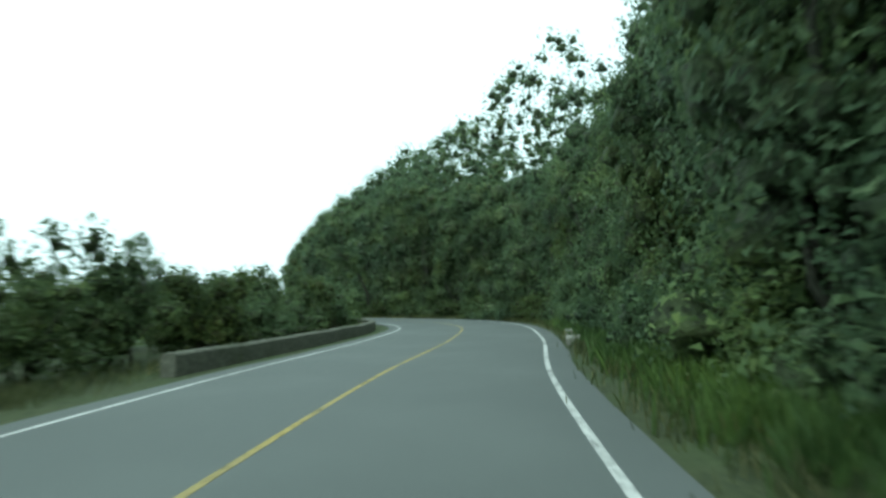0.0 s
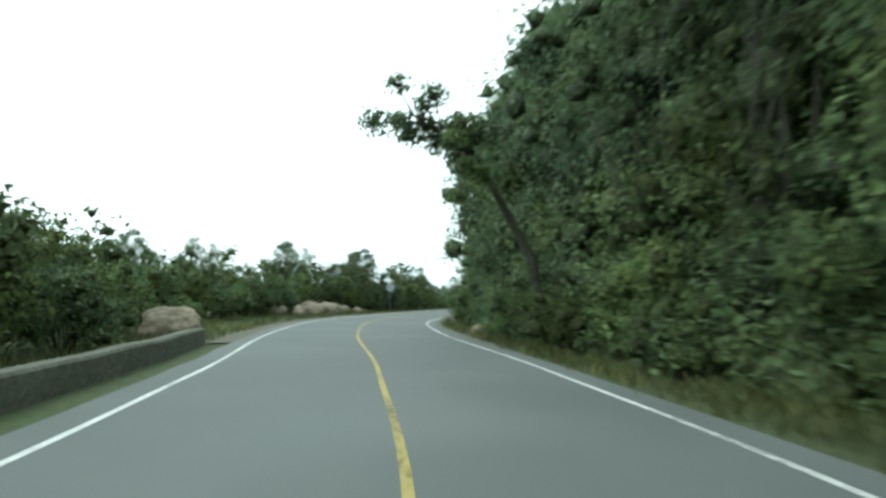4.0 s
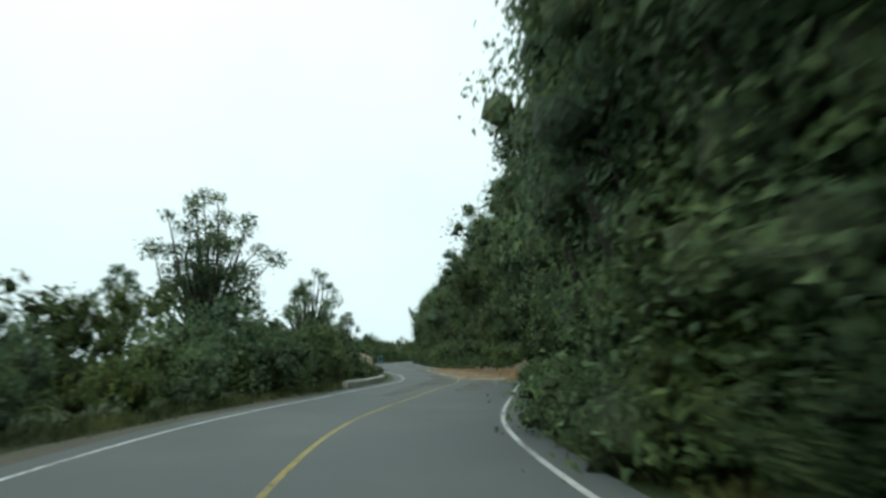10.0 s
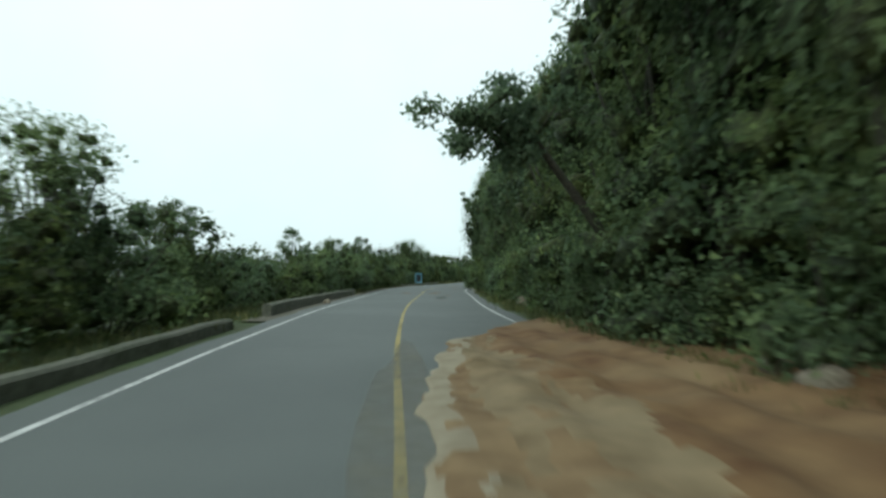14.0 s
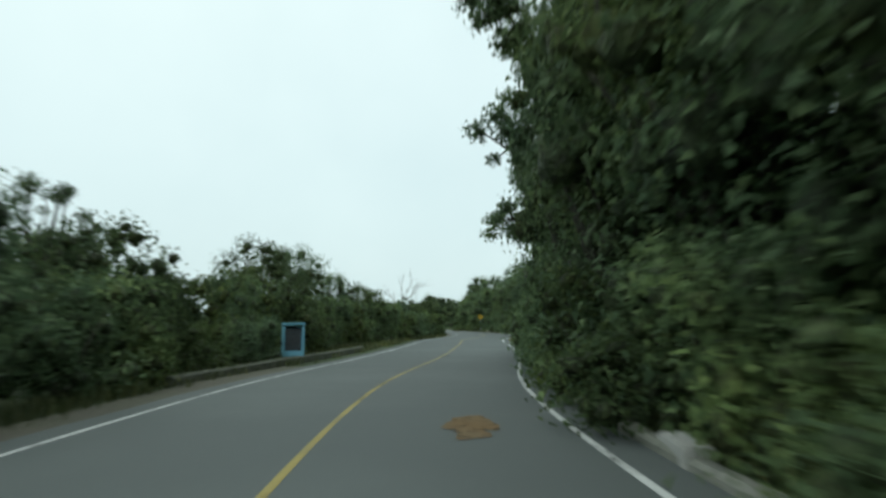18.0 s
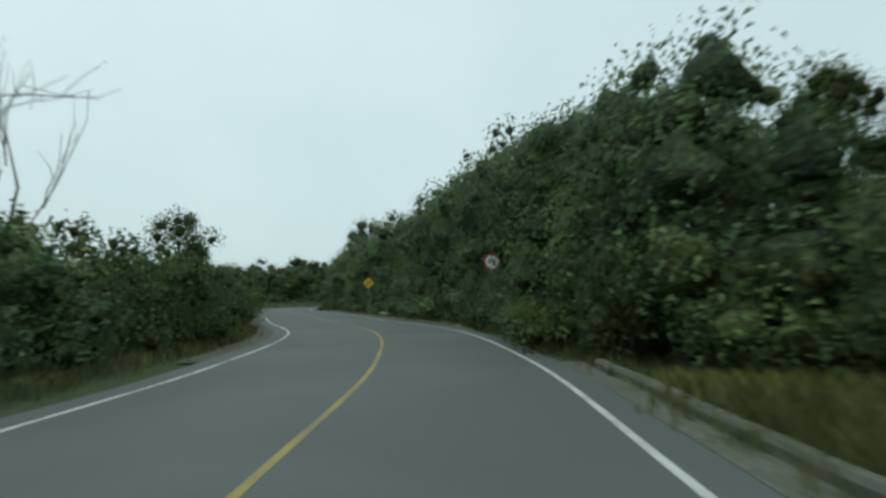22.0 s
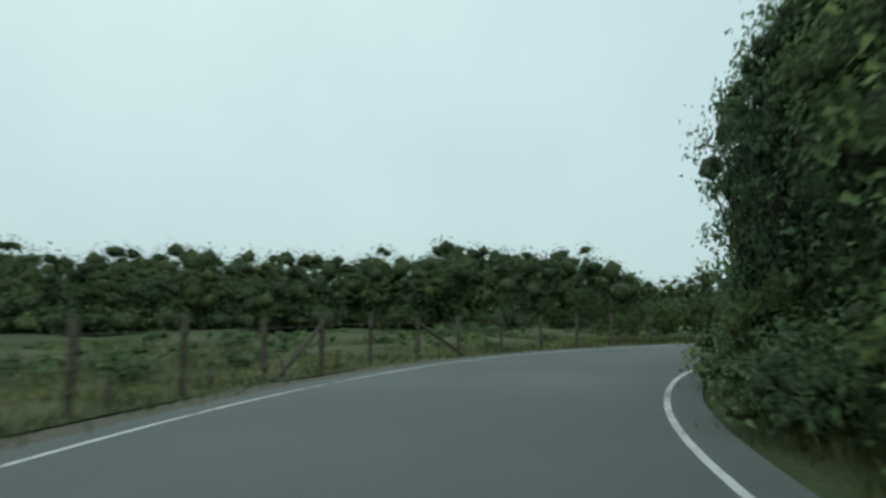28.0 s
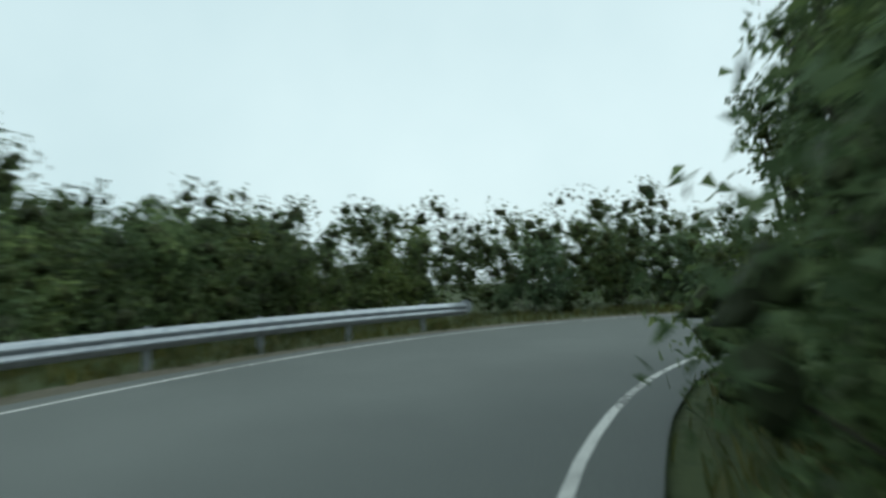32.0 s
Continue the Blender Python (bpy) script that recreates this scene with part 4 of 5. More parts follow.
landslide()
rng = np.random.RandomState(77)
for k in range(26):
    s = rng.uniform(146, 166)
    d = rng.uniform(5.2, 9.5) if s < 158 else rng.uniform(4.2, 6)
    r = rng.uniform(0.12, 0.34)
    b = boulder(s, d, r, 100 + k, GRANITE, "earth-stained rock lying in the landslide soil", 0.75, 0.2, "landslide rocks", "rock")
    b.location.z = np.interp(d - 3.4, [0, 1.2, 3.4, 5.5], [0.1, 0.2, 0.65, 1.1]) * np.interp(s, [144, 148, 158, 172], [0.3, 1, 0.8, 0.2]) + r * 0.2
boulder(153.6, 5.4, 0.6, 140, GRANITE, "rounded tan boulder half buried in landslide soil", 0.75, -0.6, "landslide rocks")


def patch(name, s, d, ls, ld, mat, z, seed, label):
    """A thin uneven film on the asphalt."""
    rr = np.random.RandomState(seed)
    n = 36
    v = [(*at(s, d), z)]
    for i in range(n):
        a = 2 * math.pi * i / n
        k = 1 + 0.45 * noise.noise((math.cos(a) * 1.6 + seed, math.sin(a) * 1.6, seed * 0.3)) + rr.uniform(-0.08, 0.08)
        v.append((*at(s + ls * k * math.cos(a), d + ld * k * math.sin(a)), z))
    f = [(0, 1 + (i + 1) % n, 1 + i) for i in range(n)]
    f = [q[::-1] for q in f]
    return tagged(new(name, mesh_from(name, v, f, mat)), label, "stain", "mud on the road", kind="stuff")


for k, (s, d, ls, ld, m) in enumerate(((145, -0.9, 5, 0.8, 0), (151, -0.9, 5, 0.6, 0), (141.5, 1.4, 5, 0.7, 0), (140, -1.2, 6, 0.5, 0), (143.5, 2.6, 2.5, 0.5, 0), (163, 0.1, 6, 0.45, 0), 
                                       (203.6, 1.05, 0.5, 0.18, 1), (200.2, -1.1, 0.9, 0.42, 1), (200.0, 0.85, 0.9, 0.42, 1), (216.6, 1.9, 0.9, 0.34, 1), 
                                       (196.0, 1.72, 0.4, 0.16, 1), (192.0, 1.4, 1.8, 0.36, 0), (206.5, 0.1, 1.2, 0.3, 0), (234, 0.1, 0.5, 0.2, 0))):
    patch("mud_patch", s, d, ls, ld, (DUST, ORANGE_MUD)[m], 0.0065 + 0.0004 * k, 200 + k, ("pale dried mud film on the asphalt", "orange mud patch dropped on the asphalt")[m])


# ---- signs ----
def cylinder(name, r, z0, z1, mat, sides=16):
    v, f = tube([(0, 0, z0), (0, 0, z1)], [r, r], sides)
    return mesh_from(name, v, f, mat)


def disc(name, r, y0, y1, mat, sides=48, hole=0.0):
    """A flat round plate facing along -y, with an optional hole."""
    bm = bmesh.new()
    ring = lambda rad, y: [bm.verts.new((rad * math.cos(2 * math.pi * i / sides), y, rad * math.sin(2 * math.pi * i / sides))) for i in range(sides)]
    a, b = ring(r, y0), ring(r, y1)
    if hole:
        c, e = ring(hole, y0), ring(hole, y1)
    for i in range(sides):
        j = (i + 1) % sides
        bm.faces.new((a[i], b[i], b[j], a[j]))
        if hole:
            bm.faces.new((a[i], a[j], c[j], c[i]))
            bm.faces.new((b[j], b[i], e[i], e[j]))
            bm.faces.new((c[i], c[j], e[j], e[i]))
    if not hole:
        bm.faces.new(a)
        bm.faces.new(b[::-1])
    bmesh.ops.recalc_face_normals(bm, faces=bm.faces[:])
    return bm_mesh(name, bm, mat)


def bar(name, w, h, t, mat):
    bm = bmesh.new()
    bmesh.ops.create_cube(bm, size=1)
    bmesh.ops.scale(bm, vec=(w, t, h), verts=bm.verts)
    return bm_mesh(name, bm, mat)


def sign_base(name, s, d, turn, label):
    ob = new(name)
    x, y = at(s, d)
    ob.location = (x, y, place_height(x, y))
    ob.rotation_euler = (0, 0, radians(heading(s) + turn))
    return tagged(ob, label, "road sign")


def speed_sign(s, d, z, r, text, turn, label):
    ob = sign_base("speed_limit_sign", s, d, turn, label)
    part("post", cylinder("post", 0.024, -0.3, z + r * 0.8, GALVANISED, 12), ob)
    plate = part("plate", disc("plate", r, -0.045, -0.033, SIGN_WHITE), ob, "white round plate", (0, 0, z))
    part("rim", disc("rim", r, -0.052, -0.046, SIGN_RED, 48, r * 0.83), plate, "red rim")
    if text:
        cu = bpy.data.curves.new("numerals", "FONT")
        cu.body, cu.size, cu.align_x, cu.align_y, cu.extrude, cu.offset = text, r * 1.18, "CENTER", "CENTER", 0.002, r * 0.022
        cu.materials.append(SIGN_BLACK)
        n = part("numerals", cu, plate, "black numerals")
        n.location, n.rotation_euler = (0, -0.05, 0), (radians(90), 0, 0)
    else:
        for x in (-0.3, 0.25):
            part("numeral_bar", disc("numeral_bar", r * 0.24, -0.051, -0.046, SIGN_BLACK, 20, r * 0.12), plate, "black figure", (x * r, 0, 0.0))
    return ob


speed_sign(104.75, 4.45, 2.43, 0.34, "30", -4, "round white speed limit sign with red rim reading 30")
speed_sign(282.9, 5.1, 2.85, 0.34, "", 0, "round white and red road sign half hidden by leaves")

ob = sign_base("road_sign", 99.8, -5.0, 0, "back of a round grey metal road sign on a post")
part("post", cylinder("post", 0.032, -0.3, 2.7, GALVANISED, 12), ob)
plate = part("plate", disc("plate", 0.4, 0.034, 0.046, GALVANISED), ob, "bare grey metal back", (0, 0, 2.38))
part("crossbar", bar("crossbar", 0.72, 0.05, 0.03, GALVANISED), ob, "", (0, -0.045, 2.38)).location.y = 0.02

ob = sign_base("curve_warning_sign", 305.6, 4.75, 0, "yellow diamond warning sign with black right-turn arrow on a post")
part("post", cylinder("post", 0.03, -0.3, 2.6, GALVANISED, 12), ob)
bm = bmesh.new()
bmesh.ops.create_cube(bm, size=1)
bmesh.ops.scale(bm, vec=(0.62, 0.012, 0.62), verts=bm.verts)
bmesh.ops.bevel(bm, geom=[e for e in bm.edges if abs(e.verts[0].co.y - e.verts[1].co.y) > 0.005], offset=0.05, segments=3, affect="EDGES")
bmesh.ops.rotate(bm, verts=bm.verts, cent=(0, 0, 0), matrix=Matrix.Rotation(radians(45), 3, "Y"))
plate = part("plate", bm_mesh("plate", bm, SIGN_YELLOW), ob, "yellow diamond plate", (0, -0.04, 2.5))
bm = bmesh.new()
shape = [(-0.15, -0.22), (-0.07, -0.22), (-0.07, 0.03), (0.06, 0.03), (0.06, -0.05), (0.23, 0.08), (0.06, 0.21), (0.06, 0.12), (-0.15, 0.12)]
front = [bm.verts.new((x, -0.012, z)) for x, z in shape]
back = [bm.verts.new((x, -0.007, z)) for x, z in shape]
bm.faces.new(front)
bm.faces.new(back[::-1])
for i in range(len(shape)):
    j = (i + 1) % len(shape)
    bm.faces.new((front[i], back[i], back[j], front[j]))
bmesh.ops.recalc_face_normals(bm, faces=bm.faces[:])
part("arrow", bm_mesh("arrow", bm, SIGN_BLACK), plate, "black right-turn arrow")


# ---- roadside shrine ----
def shrine():
    ob = new("roadside_shrine")
    x, y = at(230.4, -5.2)
    ob.location = (x, y, place_height(x, y) - 0.22)
    ob.rotation_euler = (0, 0, radians(heading(233) + 24))
    ob.scale = (0.95, 0.95, 0.95)
    tagged(ob, "pale blue metal roadside shrine with glazed sides on a pedestal", "shrine")

    def piece(name, size, loc, mat, label="", bev=0.015):
        bm = bmesh.new()
        bmesh.ops.create_cube(bm, size=1)
        bmesh.ops.scale(bm, vec=size, verts=bm.verts)
        bmesh.ops.bevel(bm, geom=bm.edges[:], offset=bev, segments=2, affect="EDGES")
        return part(name, bm_mesh(name, bm, mat), ob, label, loc)

    piece("pedestal", (0.5, 0.45, 0.6), (0, 0, 0.2), CONCRETE, "grey concrete pedestal", 0.03)
    piece("floor_plate", (0.86, 0.7, 0.06), (0, 0, 0.53), SHRINE_BLUE)
    for sx in (-1, 1):
        for sy in (-1, 1):
            piece("corner_post", (0.09, 0.09, 1.15), (sx * 0.37, sy * 0.29, 1.13), SHRINE_BLUE)
    piece("roof", (0.94, 0.78, 0.1), (0, 0, 1.75), SHRINE_BLUE, "pale blue roof", 0.04)
    piece("back_panel", (0.7, 0.02, 1.12), (0, 0.29, 1.13), SHRINE_BLUE)
    # a solid box between the posts, its interior shade painted on as dark colour
    piece("inner_box", (0.6, 0.46, 1.0), (0, 0.0, 1.08), HOLLOW_SHADE, "solid box painted dark as the shaded inside", 0.01)
    piece("sill", (0.7, 0.06, 0.16), (0, -0.29, 0.64), SHRINE_BLUE)


shrine()


# ---- guard rail on the outside of the bend ----
def guard_rail(s0, s1, d):
    ob = tagged(new("guard_rail"), "galvanised steel W-beam guard rail on posts along the bend", "guard rail")
    prof = [(0.0, 0.35), (0.0, 0.39), (-0.05, 0.42), (-0.08, 0.46), (-0.05, 0.5), (0.0, 0.53), (-0.05, 0.56), (-0.08, 0.6), (-0.05, 0.64), (0.0, 0.67), (0.0, 0.7)]
    m = len(prof)
    n = int((s1 - s0) / 0.5)
    v, f = [], []
    for s in np.linspace(s0, s1, n):
        for off, z in prof:
            v.append((*at(s, d - off), z))
    for k in range(n - 1):
        for i in range(m - 1):
            f.append((k * m + i, (k + 1) * m + i, (k + 1) * m + i + 1, k * m + i + 1))
    beam = part("beam", mesh_from("beam", v, f, GALVANISED, True), ob)
    sol = beam.modifiers.new("thickness", "SOLIDIFY")
    sol.thickness = 0.006
    post = bar("post", 0.08, 1.0, 0.12, GALVANISED)
    spacer = bar("spacer", 0.1, 0.3, 0.12, GALVANISED)
    for s in np.arange(s0 + 0.6, s1, 2.0):
        for nm, me, dd, z in (("post", post, d - 0.22, 0.22), ("spacer", spacer, d - 0.1, 0.53)):
            p = part(nm, me, ob, "", (*at(s, dd), z))
            p.rotation_euler = (0, 0, radians(heading(s)))
    end = part("end_terminal", disc("end_terminal", 0.19, -0.02, 0.02, GALVANISED, 20), ob, "flared end piece", (*at(s1 + 0.02, d - 0.02), 0.575))
    end.rotation_euler = (0, 0, radians(heading(s1) + 70))


guard_rail(362, 381.7, -4.3)


# ---- field fence on the bend ----
def rough_post(h, r, seed):
    rr = np.random.RandomState(seed)
    pts = [(rr.uniform(-0.02, 0.02), rr.uniform(-0.02, 0.02), z) for z in np.linspace(-0.3, h, 6)]
    v, f = tube(pts, [r * rr.uniform(0.85, 1.1) for _ in pts], 7)
    return mesh_from("fence_post", v, f, WOOD_POST)


POSTS = [rough_post(1.4, 0.075, 1), rough_post(1.5, 0.065, 2), rough_post(1.34, 0.08, 3)]
STUBS = [rough_post(0.55, 0.045, 4), rough_post(0.42, 0.05, 5)]


def fence():
    ob = tagged(new("field_fence"), "rough wooden post and wire fence along the field", "fence")
    rr = np.random.RandomState(3)
    spots = []
    for k, s in enumerate(np.arange(326.5, 354, 1.9)):
        d = -4.75 - 0.9 * max(0, min(1, (331 - s) / 5)) + rr.uniform(-0.1, 0.1)
        p = part("fence_post", POSTS[k % 3], ob, "", (*at(s, d), -0.05))
        p.rotation_euler = (rr.uniform(-0.05, 0.05), rr.uniform(-0.05, 0.05), rr.uniform(0, 6))
        spots.append((s, d))
        if s < 338:
            q = part("short_stake", STUBS[k % 2], ob, "", (*at(s + 0.9, d - 0.3), -0.05))
            q.rotation_euler = (rr.uniform(-0.1, 0.1), rr.uniform(-0.1, 0.1), 0)
    for s_post, s_foot in ((337.9, 336.2), (341.7, 343.6), (326.5, 328.0)):
        a, b = (*at(s_post, -4.72), 1.15), (*at(s_foot, -4.6), 0.0)
        v, f = tube([a, tuple((np.array(a) + b) / 2), b], [0.05, 0.055, 0.05], 7)
        part("brace", mesh_from("brace", v, f, WOOD_POST), ob, "slanting wooden brace")
    for z in (0.35, 0.62, 0.88, 1.12):
        pts = [(*at(s, d + 0.05), z + rr.uniform(-0.03, 0.03)) for s, d in spots]
        v, f = tube(pts, [0.006] * len(pts), 4)
        part("wire", mesh_from("wire", v, f, WIRE), ob)


fence()


# ---- bare trees ----
def bare_tree(s, d, h, seed):
    rr = np.random.RandomState(seed)
    ob = new("bare_tree")
    x, y = at(s, d)
    ob.location = (x, y, place_height(x, y))
    tagged(ob, "leafless pale grey tree with forked branches over the shrubs", "tree", "bare trees")
    limbs = []

    def grow(p, way, length, r, level):
        q = p + way * length * 0.5 + Vector(rr.normal(0, 0.05, 3)) * length
        e = p + way * length
        limbs.append(([tuple(p), tuple(q), tuple(e)], [r, r * 0.8, r * 0.55]))
        if level < 3:
            for _ in range(3 if level < 2 else 2):
                w = (way + Vector(rr.normal(0, 0.42, 3)) + Vector((0, 0, 0.15))).normalized()
                grow(p + way * length * rr.uniform(0.6, 1.0), w, length * rr.uniform(0.5, 0.75), r * 0.5, level + 1)

    grow(Vector((0, 0, -0.3)), Vector((rr.uniform(-0.1, 0.1), rr.uniform(-0.1, 0.1), 1)).normalized(), h * 0.45, 0.09, 0)
    part("trunk", limbs_mesh("trunk", limbs[:1], DEAD_WOOD, 6), ob)
    n = (len(limbs) - 1) // 3
    for k in range(3):
        part("branch", limbs_mesh("branch", limbs[1 + k * n:1 + (k + 1) * n], DEAD_WOOD, 4), ob, "bare forked branch")


bare_tree(271.5, -8.6, 8.5, 2)
bare_tree(274, -9.0, 8.0, 5)
bare_tree(276, -9.6, 4.8, 9)


# ---- trees on the meadow's upper edge ----
def meadow_trees():
    rng = np.random.RandomState(44)
    for s, d, h, k in ((253, 14, 7.0, 1), (249, 16, 6.8, 0), (245, 17, 7.4, 1), (241, 18, 7.5, 0), (255, 18, 7.0, 0), (248, 21, 7.5, 1), (242, 23, 8, 0), (267, 9.8, 4.4, 0)):
        x, y = at(s, d)
        plant(TREES[2 * k], ("tree", "trunk", "crown"), x, y, h / 9 * 0.85, h / 10, rng, "broadleaf tree at the upper edge of the grassy slope", "tree", "meadow-edge trees", 0.8)


meadow_trees()
x, y = at(257, 12)
plant(ROUND[0], ("tree", "trunk", "crown"), x, y, 0.98, 0.96, np.random.RandomState(46), "tall broadleaf tree standing alone on the grassy slope", "tree", "meadow-edge trees")
rng = np.random.RandomState(48)
for k, (s, d, h) in enumerate(((264, 13, 4.6), (266, 10.5, 4.8), (268, 9.5, 5.0), (270, 8.6, 5.4), (272, 8.0, 6.0), (274, 7.6, 6.6), (276, 7.6, 7.4), (267, 13.5, 5.4), (270, 12.5, 6.0), (273, 11.5, 6.8), (276.5, 11, 8.0), (265, 17, 5.4), (269, 17, 6.4), (278.5, 8.2, 8.4), (280.5, 9.6, 9.2), (283, 8.4, 8.8), (285.5, 9.4, 9.2), (288, 8.4, 8.4), (291, 9.2, 8.6))):
    x, y = at(s, d)
    plant(TREES[k % 4], ("tree", "trunk", "crown"), x, y, 0.72, h / 9.3, rng, "dense broadleaf tree on the slope beyond the meadow", "tree", "meadow-edge trees", 0.4)
    x, y = at(s + 0.8, d + 0.6)
    plant(TREES[(k + 2) % 4], ("tree", "trunk", "crown"), x, y, 0.55, h * 0.8 / 9.3, rng, "young broadleaf tree on the slope beyond the meadow", "tree", "meadow-edge trees", 0.4)
x, y = at(258.5, 12.8)
plant(ROUND[1], ("tree", "trunk", "crown"), x, y, 0.9, 0.8, np.random.RandomState(47), "full broadleaf tree standing on the grassy slope", "tree", "meadow-edge trees")


def low_scrub(name, label, count, seed, s0, s1, d0, d1, mat):
    """Low shrubs scattered over open grass, as one body."""
    rr = np.random.RandomState(seed)
    out = []
    for _ in range(count):
        x, y = at(rr.uniform(s0, s1), rr.uniform(d0, d1))
        if off_road(x, y) < 4.9:
            continue
        w, g = rr.uniform(0.5, 1.1), place_height(x, y)
        lb = [(x + rr.normal(0, w * 0.45), y + rr.normal(0, w * 0.45), g + w * rr.uniform(0.1, 0.75), w * rr.uniform(0.2, 0.4), 0.8) for _ in range(7)]
        out.append(foliage(rr, lb, 300, 0.13))
    tagged(new(name, growth_mesh(name, out, mat, BUSH_MASS)), label, "scrub", kind="stuff")


low_scrub("meadow_scrub", "low light green shrubs among the meadow grass", 60, 45, 240, 264, 6.5, 18, FERN)
low_scrub("slope_scrub", "dense dark scrub covering the slope behind the meadow", 150, 50, 256, 274, 9, 26, BUSH_LEAF)
low_scrub("pasture_scrub", "low dark scrub scattered over the pasture", 70, 46, 327, 356, -28, -7, BUSH_LEAF)
low_scrub("boulder_scrub", "low weedy growth round the boulders on the verge", 26, 47, 149, 161, -7.5, -5.0, BUSH_LEAF)
low_scrub("boulder_scrub", "low weedy growth round the boulders by the sign", 16, 48, 84, 97, -10.2, -8.6, BUSH_LEAF)
rng = np.random.RandomState(49)
for s, d, h in ((144.4, 5.0, 2.6), (145.6, 5.4, 3.0), (146.8, 5.8, 3.0), (147.8, 6.6, 3.2), (148.2, 8.0, 3.4), (148.0, 9.6, 3.4), (155.2, 8.6, 2.8), (156.2, 7.4, 2.6), (149.2, 9.2, 4.2), (150.4, 9.6, 4.0), (151.6, 9.9, 4.4), (152.8, 9.6, 4.0), (154.0, 9.3, 3.8)):
    x, y = at(s, d)
    plant(BUSHES[int(s) % 4], ("bush", "stem", "foliage"), x, y, 0.7, h / 3.2, rng, "dark shrub still standing beside the landslide scar", "bush", "shrubs by the landslide")
for s, d, h in ((38.6, 4.15, 0.9), (40.2, 4.0, 1.0), (41.8, 3.95, 0.9), (43.4, 4.0, 1.1), (133.6, 4.1, 1.2), (135.4, 4.0, 1.1), (137.4, 4.05, 1.3), (139.0, 4.1, 1.2), (110.5, 4.1, 1.1), (112.4, 4.0, 1.2), (114.4, 3.9, 1.3), (116.4, 3.9, 1.2)):
    x, y = at(s, d)
    plant(BUSHES[int(s) % 4], ("bush", "stem", "foliage"), x, y, 0.42, h / 3.2, rng, "low shrub spilling over the white edge line", "bush", "roadside shrubs")
for s, d, h in ((281.4, 5.0, 2.6), (282.6, 4.7, 2.2), (280.0, 4.8, 2.8)):
    x, y = at(s, d)
    plant(BUSHES[int(s) % 4], ("bush", "stem", "foliage"), x, y, 0.6, h / 3.2, rng, "leafy shrub half hiding a road sign", "bush", "roadside shrubs")
for s, d, h in ((222.5, -5.6, 1.9), (224.8, -5.5, 1.8), (226.8, -5.6, 1.7), (228.6, -5.7, 2.0), (228.9, -6.0, 1.75), (230.4, -6.9, 2.0), (232.4, -6.2, 1.8), (220, -5.5, 2.0), (235.6, -6.4, 1.9), (237.4, -6.6, 2.0), (233.4, -7.2, 2.4)):
    x, y = at(s, d)
    plant(BUSHES[int(s) % 4], ("bush", "stem", "foliage"), x, y, 0.55, h / 3.2, rng, "leafy shrub growing round the roadside shrine", "bush", "shrubs by the shrine")


# ---- overhanging branch before the bend ----
def overhang(s, d, z, reach, seed, label):
    rng = np.random.RandomState(seed)
    root = np.array((*at(s + 1.5, d + 4.5), 0.5))
    tip = np.array((*at(s, d), z))
    ob = new("leaning_tree")
    tagged(ob, label, "tree")
    mid = root * 0.45 + tip * 0.55 + np.array((0, 0, 1.6))
    limbs = [([tuple(root - (0, 0, 1.5)), tuple(root * 0.75 + mid * 0.25 + (0, 0, 0.8)), tuple(mid), tuple(tip)], [0.16, 0.14, 0.08, 0.02])]
    lobes = []
    for k in range(26):
        u = rng.uniform(0.0, 1)
        p = mid * (1 - u) + tip * u + rng.normal(0, 0.55, 3)
        limbs.append(([tuple(mid * (1 - u) + tip * u), tuple(p)], [0.035, 0.01]))
        lobes.append((*p, rng.uniform(0.28, 0.5), 0.75))
    part("trunk", limbs_mesh("trunk", limbs, BARK, 6), ob)
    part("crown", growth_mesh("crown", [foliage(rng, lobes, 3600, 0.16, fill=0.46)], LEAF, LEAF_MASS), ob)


overhang(58.5, 0.9, 6.2, 3, 61, "leaning tree whose leafy branch hangs over the road")
overhang(172, 1.2, 4.9, 3, 62, "leaning tree whose dark crown reaches over the lane")

for s, d, z, k in ((131, 3.3, 8.8, 74), (134, 3.2, 7.2, 75), (137, 3.9, 10, 76), (140, 4.4, 8.5, 77), (143, 4.8, 11, 78), (146.5, 5.4, 9.5, 79), (116, 3.3, 4.6, 71), (118, 3.0, 6.4, 72), (120, 3.0, 8.6, 73), (165, 2.8, 8.2, 63), (168, 3.0, 10.5, 64), (222, 2.4, 9.4, 65), (226, 2.3, 7.0, 66), (230, 2.7, 5.2, 67), (233, 3.4, 8.0, 68)):
    overhang(s, d, z, 3, k, "tree on the bank with leafy limbs reaching over the lane")


# ---- turf under the grasses ----
def turf(s0, s1, d0, d1, label, mat=TURF):
    ss, ds = np.arange(s0, s1 + 0.1, 1.5), np.linspace(d0, d1, 14)
    v = []
    for s in ss:
        for d in ds:
            x, y = at(s, d)
            rough = noise.noise((x * 0.15, y * 0.15, 0)) * min(max((abs(d) - 6) / 8, 0), 1) * 0.8
            v.append((x, y, place_height(x, y) + rough + 0.05))
    n = len(ds)
    f = [(i * n + k, i * n + k + 1, (i + 1) * n + k + 1, (i + 1) * n + k) for i in range(len(ss) - 1) for k in range(n - 1)]
    tagged(new("turf", mesh_from("turf", v, f if d0 < 0 else [q[::-1] for q in f], mat, True)), label, "turf", kind="structure")


turf(238, 266, 4.45, 20, "yellow-green turf on the open slope")
turf(325, 357, -4.5, -30, "rough grazed pasture in the fenced field", FIELD_TURF)
turf(233, 256, -4.95, -7.5, "rough green turf on the verge")


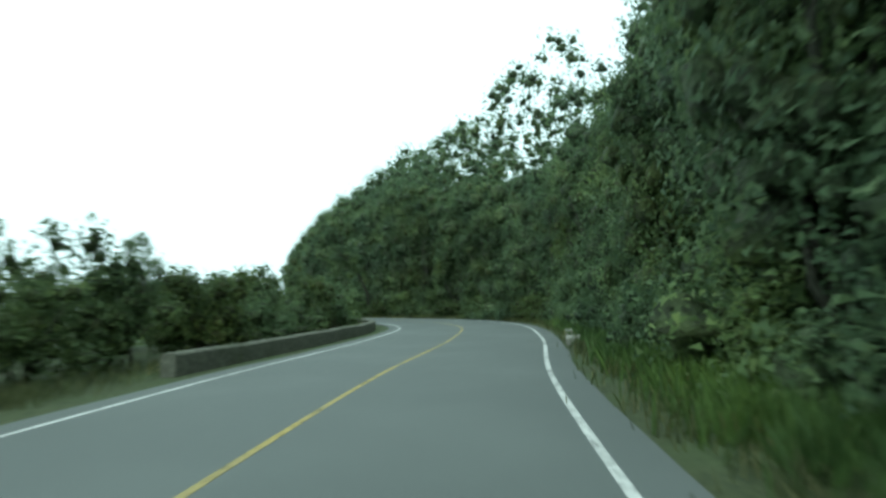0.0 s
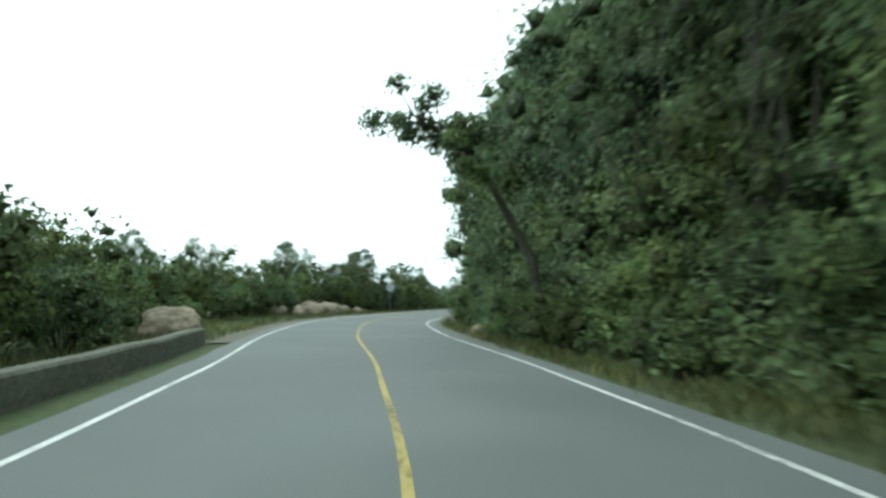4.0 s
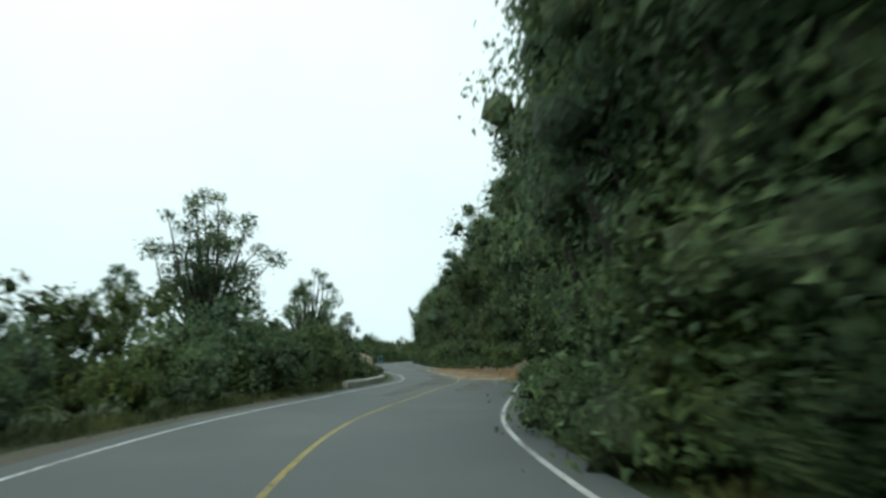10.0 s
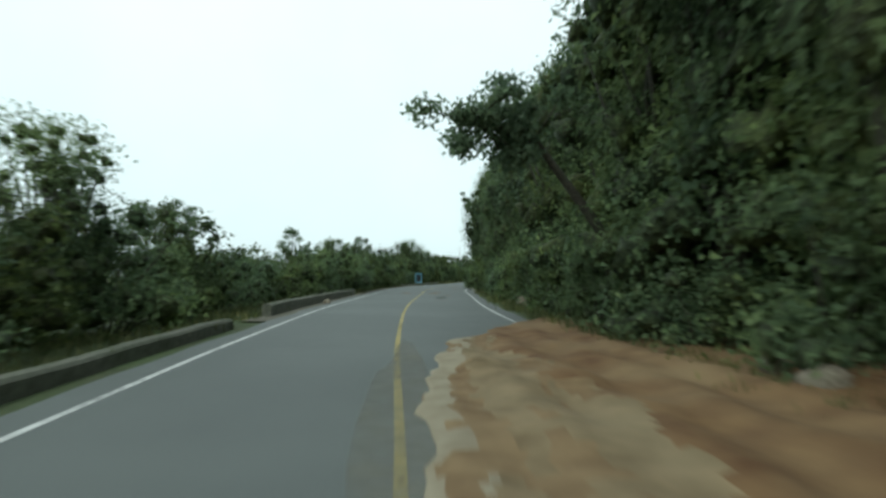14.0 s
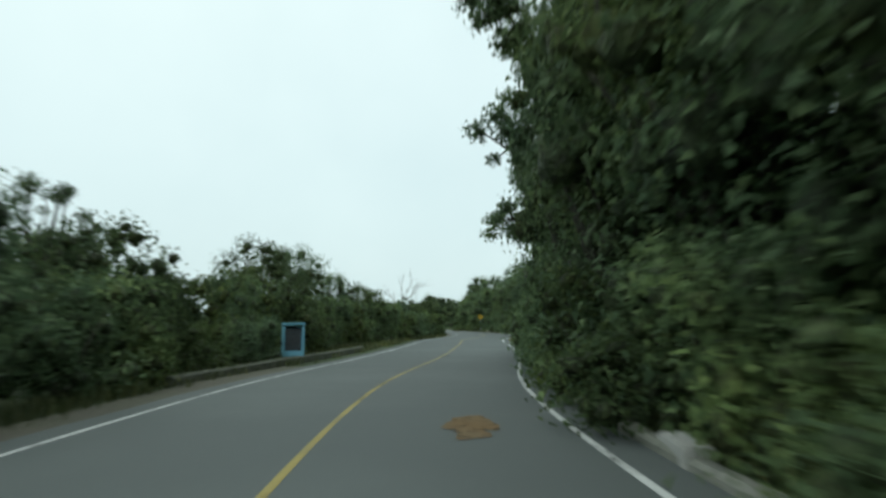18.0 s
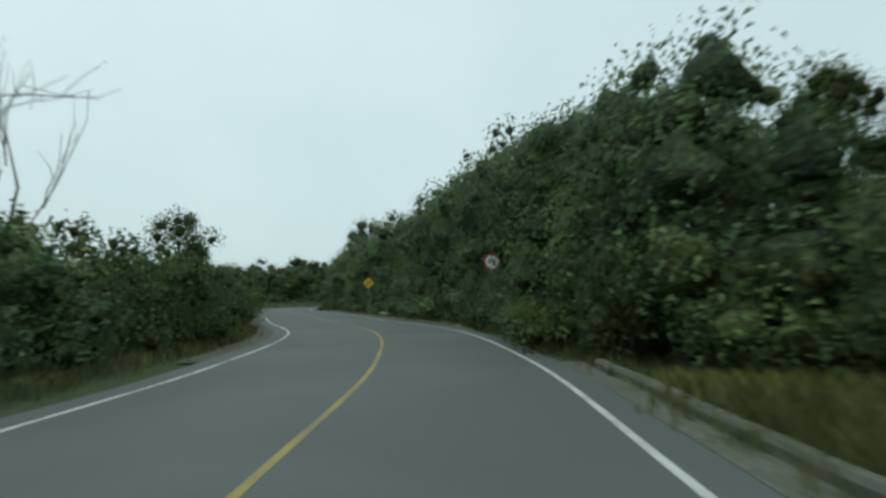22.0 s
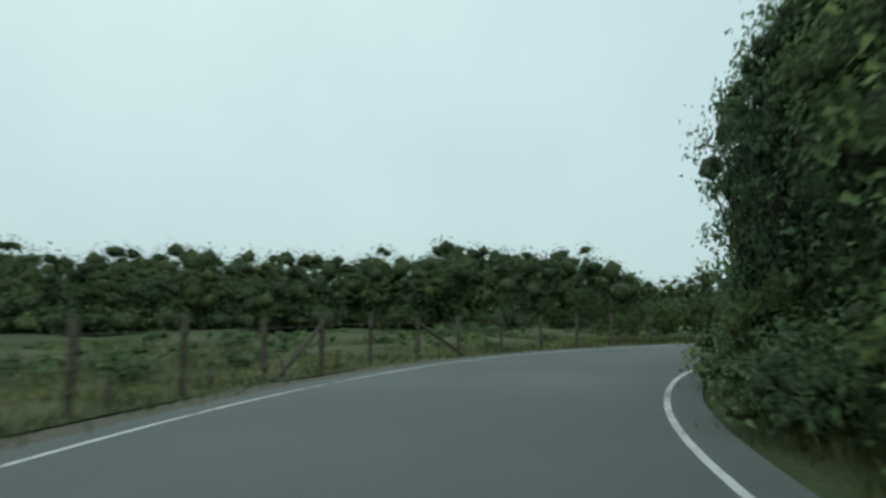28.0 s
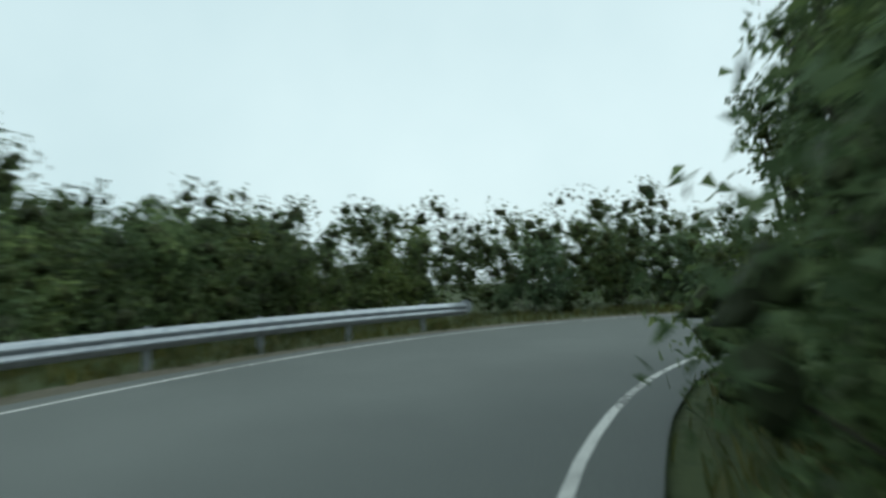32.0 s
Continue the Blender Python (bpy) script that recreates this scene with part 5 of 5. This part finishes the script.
# ---- grasses ----
def blades(name, label, spots, tall, per, seed, mat, slim=0.05, spread=0.22):
    rng = np.random.RandomState(seed)
    P = np.repeat(np.array(spots), per, axis=0)
    n = len(P)
    a = rng.uniform(0, 2 * math.pi, n)
    P[:, :2] += rng.normal(0, spread, (n, 2))
    h = tall * rng.uniform(0.5, 1.2, n)
    lean = rng.uniform(0.1, 0.6, n) * h
    side = np.column_stack([-np.sin(a), np.cos(a), np.zeros(n)]) * (slim * rng.uniform(0.6, 1.3, n))[:, None]
    out = np.column_stack([np.cos(a) * lean, np.sin(a) * lean, h])
    q = np.empty((n, 4, 3))
    q[:, 0] = P - side * 0.5
    q[:, 1] = P + side * 0.5
    q[:, 2] = P + out + side * 0.12
    q[:, 3] = P + out * np.array([0.45, 0.45, 0.62]) - side * 0.6
    tagged(new(name, quads_mesh(name, q.reshape(-1, 3), n, mat)), label, "grass", kind="stuff")


def spots_beside(seed, s0, s1, count, near, far):
    rng = np.random.RandomState(seed)
    out = []
    for _ in range(count):
        s = rng.uniform(s0, s1)
        a, b = near(s), far(s)
        d = a + (b - a) * rng.uniform() ** 1.3
        x, y = at(s, d)
        if off_road(x, y) > 3.7:
            out.append((x, y, place_height(x, y)))
    return out


blades("verge_grass", "tufts of yellow-green grass along the bank side of the road", spots_beside(1, -20, 236, 2300, lambda s: 4.1 if not in_slide(s) else 9, lambda s: along(FACE_R, s) + 1.6), 0.3, 14, 1, GRASS, 0.022)
blades("verge_grass", "tufts of yellow-green grass along the valley side of the road", spots_beside(2, -30, 324, 3000, lambda s: -4.6 if s > 62 else -5.0, lambda s: -along(FACE_L, s) - 1.2), 0.3, 13, 2, GRASS, 0.022)
blades("meadow_grass", "rough yellow-green grass on the open slope", spots_beside(3, 234, 268, 3800, lambda s: 4.4, lambda s: 22), 0.34, 16, 3, MEADOW, 0.036, 0.3)
blades("field_grass", "short grazed grass in the fenced field", spots_beside(4, 324, 358, 3200, lambda s: -4.4, lambda s: -32), 0.2, 15, 4, GRASS, 0.025, 0.35)
blades("verge_grass", "tufts of grass under the guard rail and the inner bank", spots_beside(5, 262, 400, 900, lambda s: 4.2, lambda s: 5.6), 0.28, 13, 5, GRASS, 0.022)
blades("verge_grass", "tufts of grass under the guard rail", spots_beside(6, 352, 400, 900, lambda s: -4.3, lambda s: -8), 0.28, 13, 6, GRASS, 0.022)
blades("fern_patch", "bright green ferns and grass leaning from the bank", spots_beside(7, -8, 30, 700, lambda s: 4.6, lambda s: 6.2), 0.5, 14, 7, FERN, 0.03, 0.25)
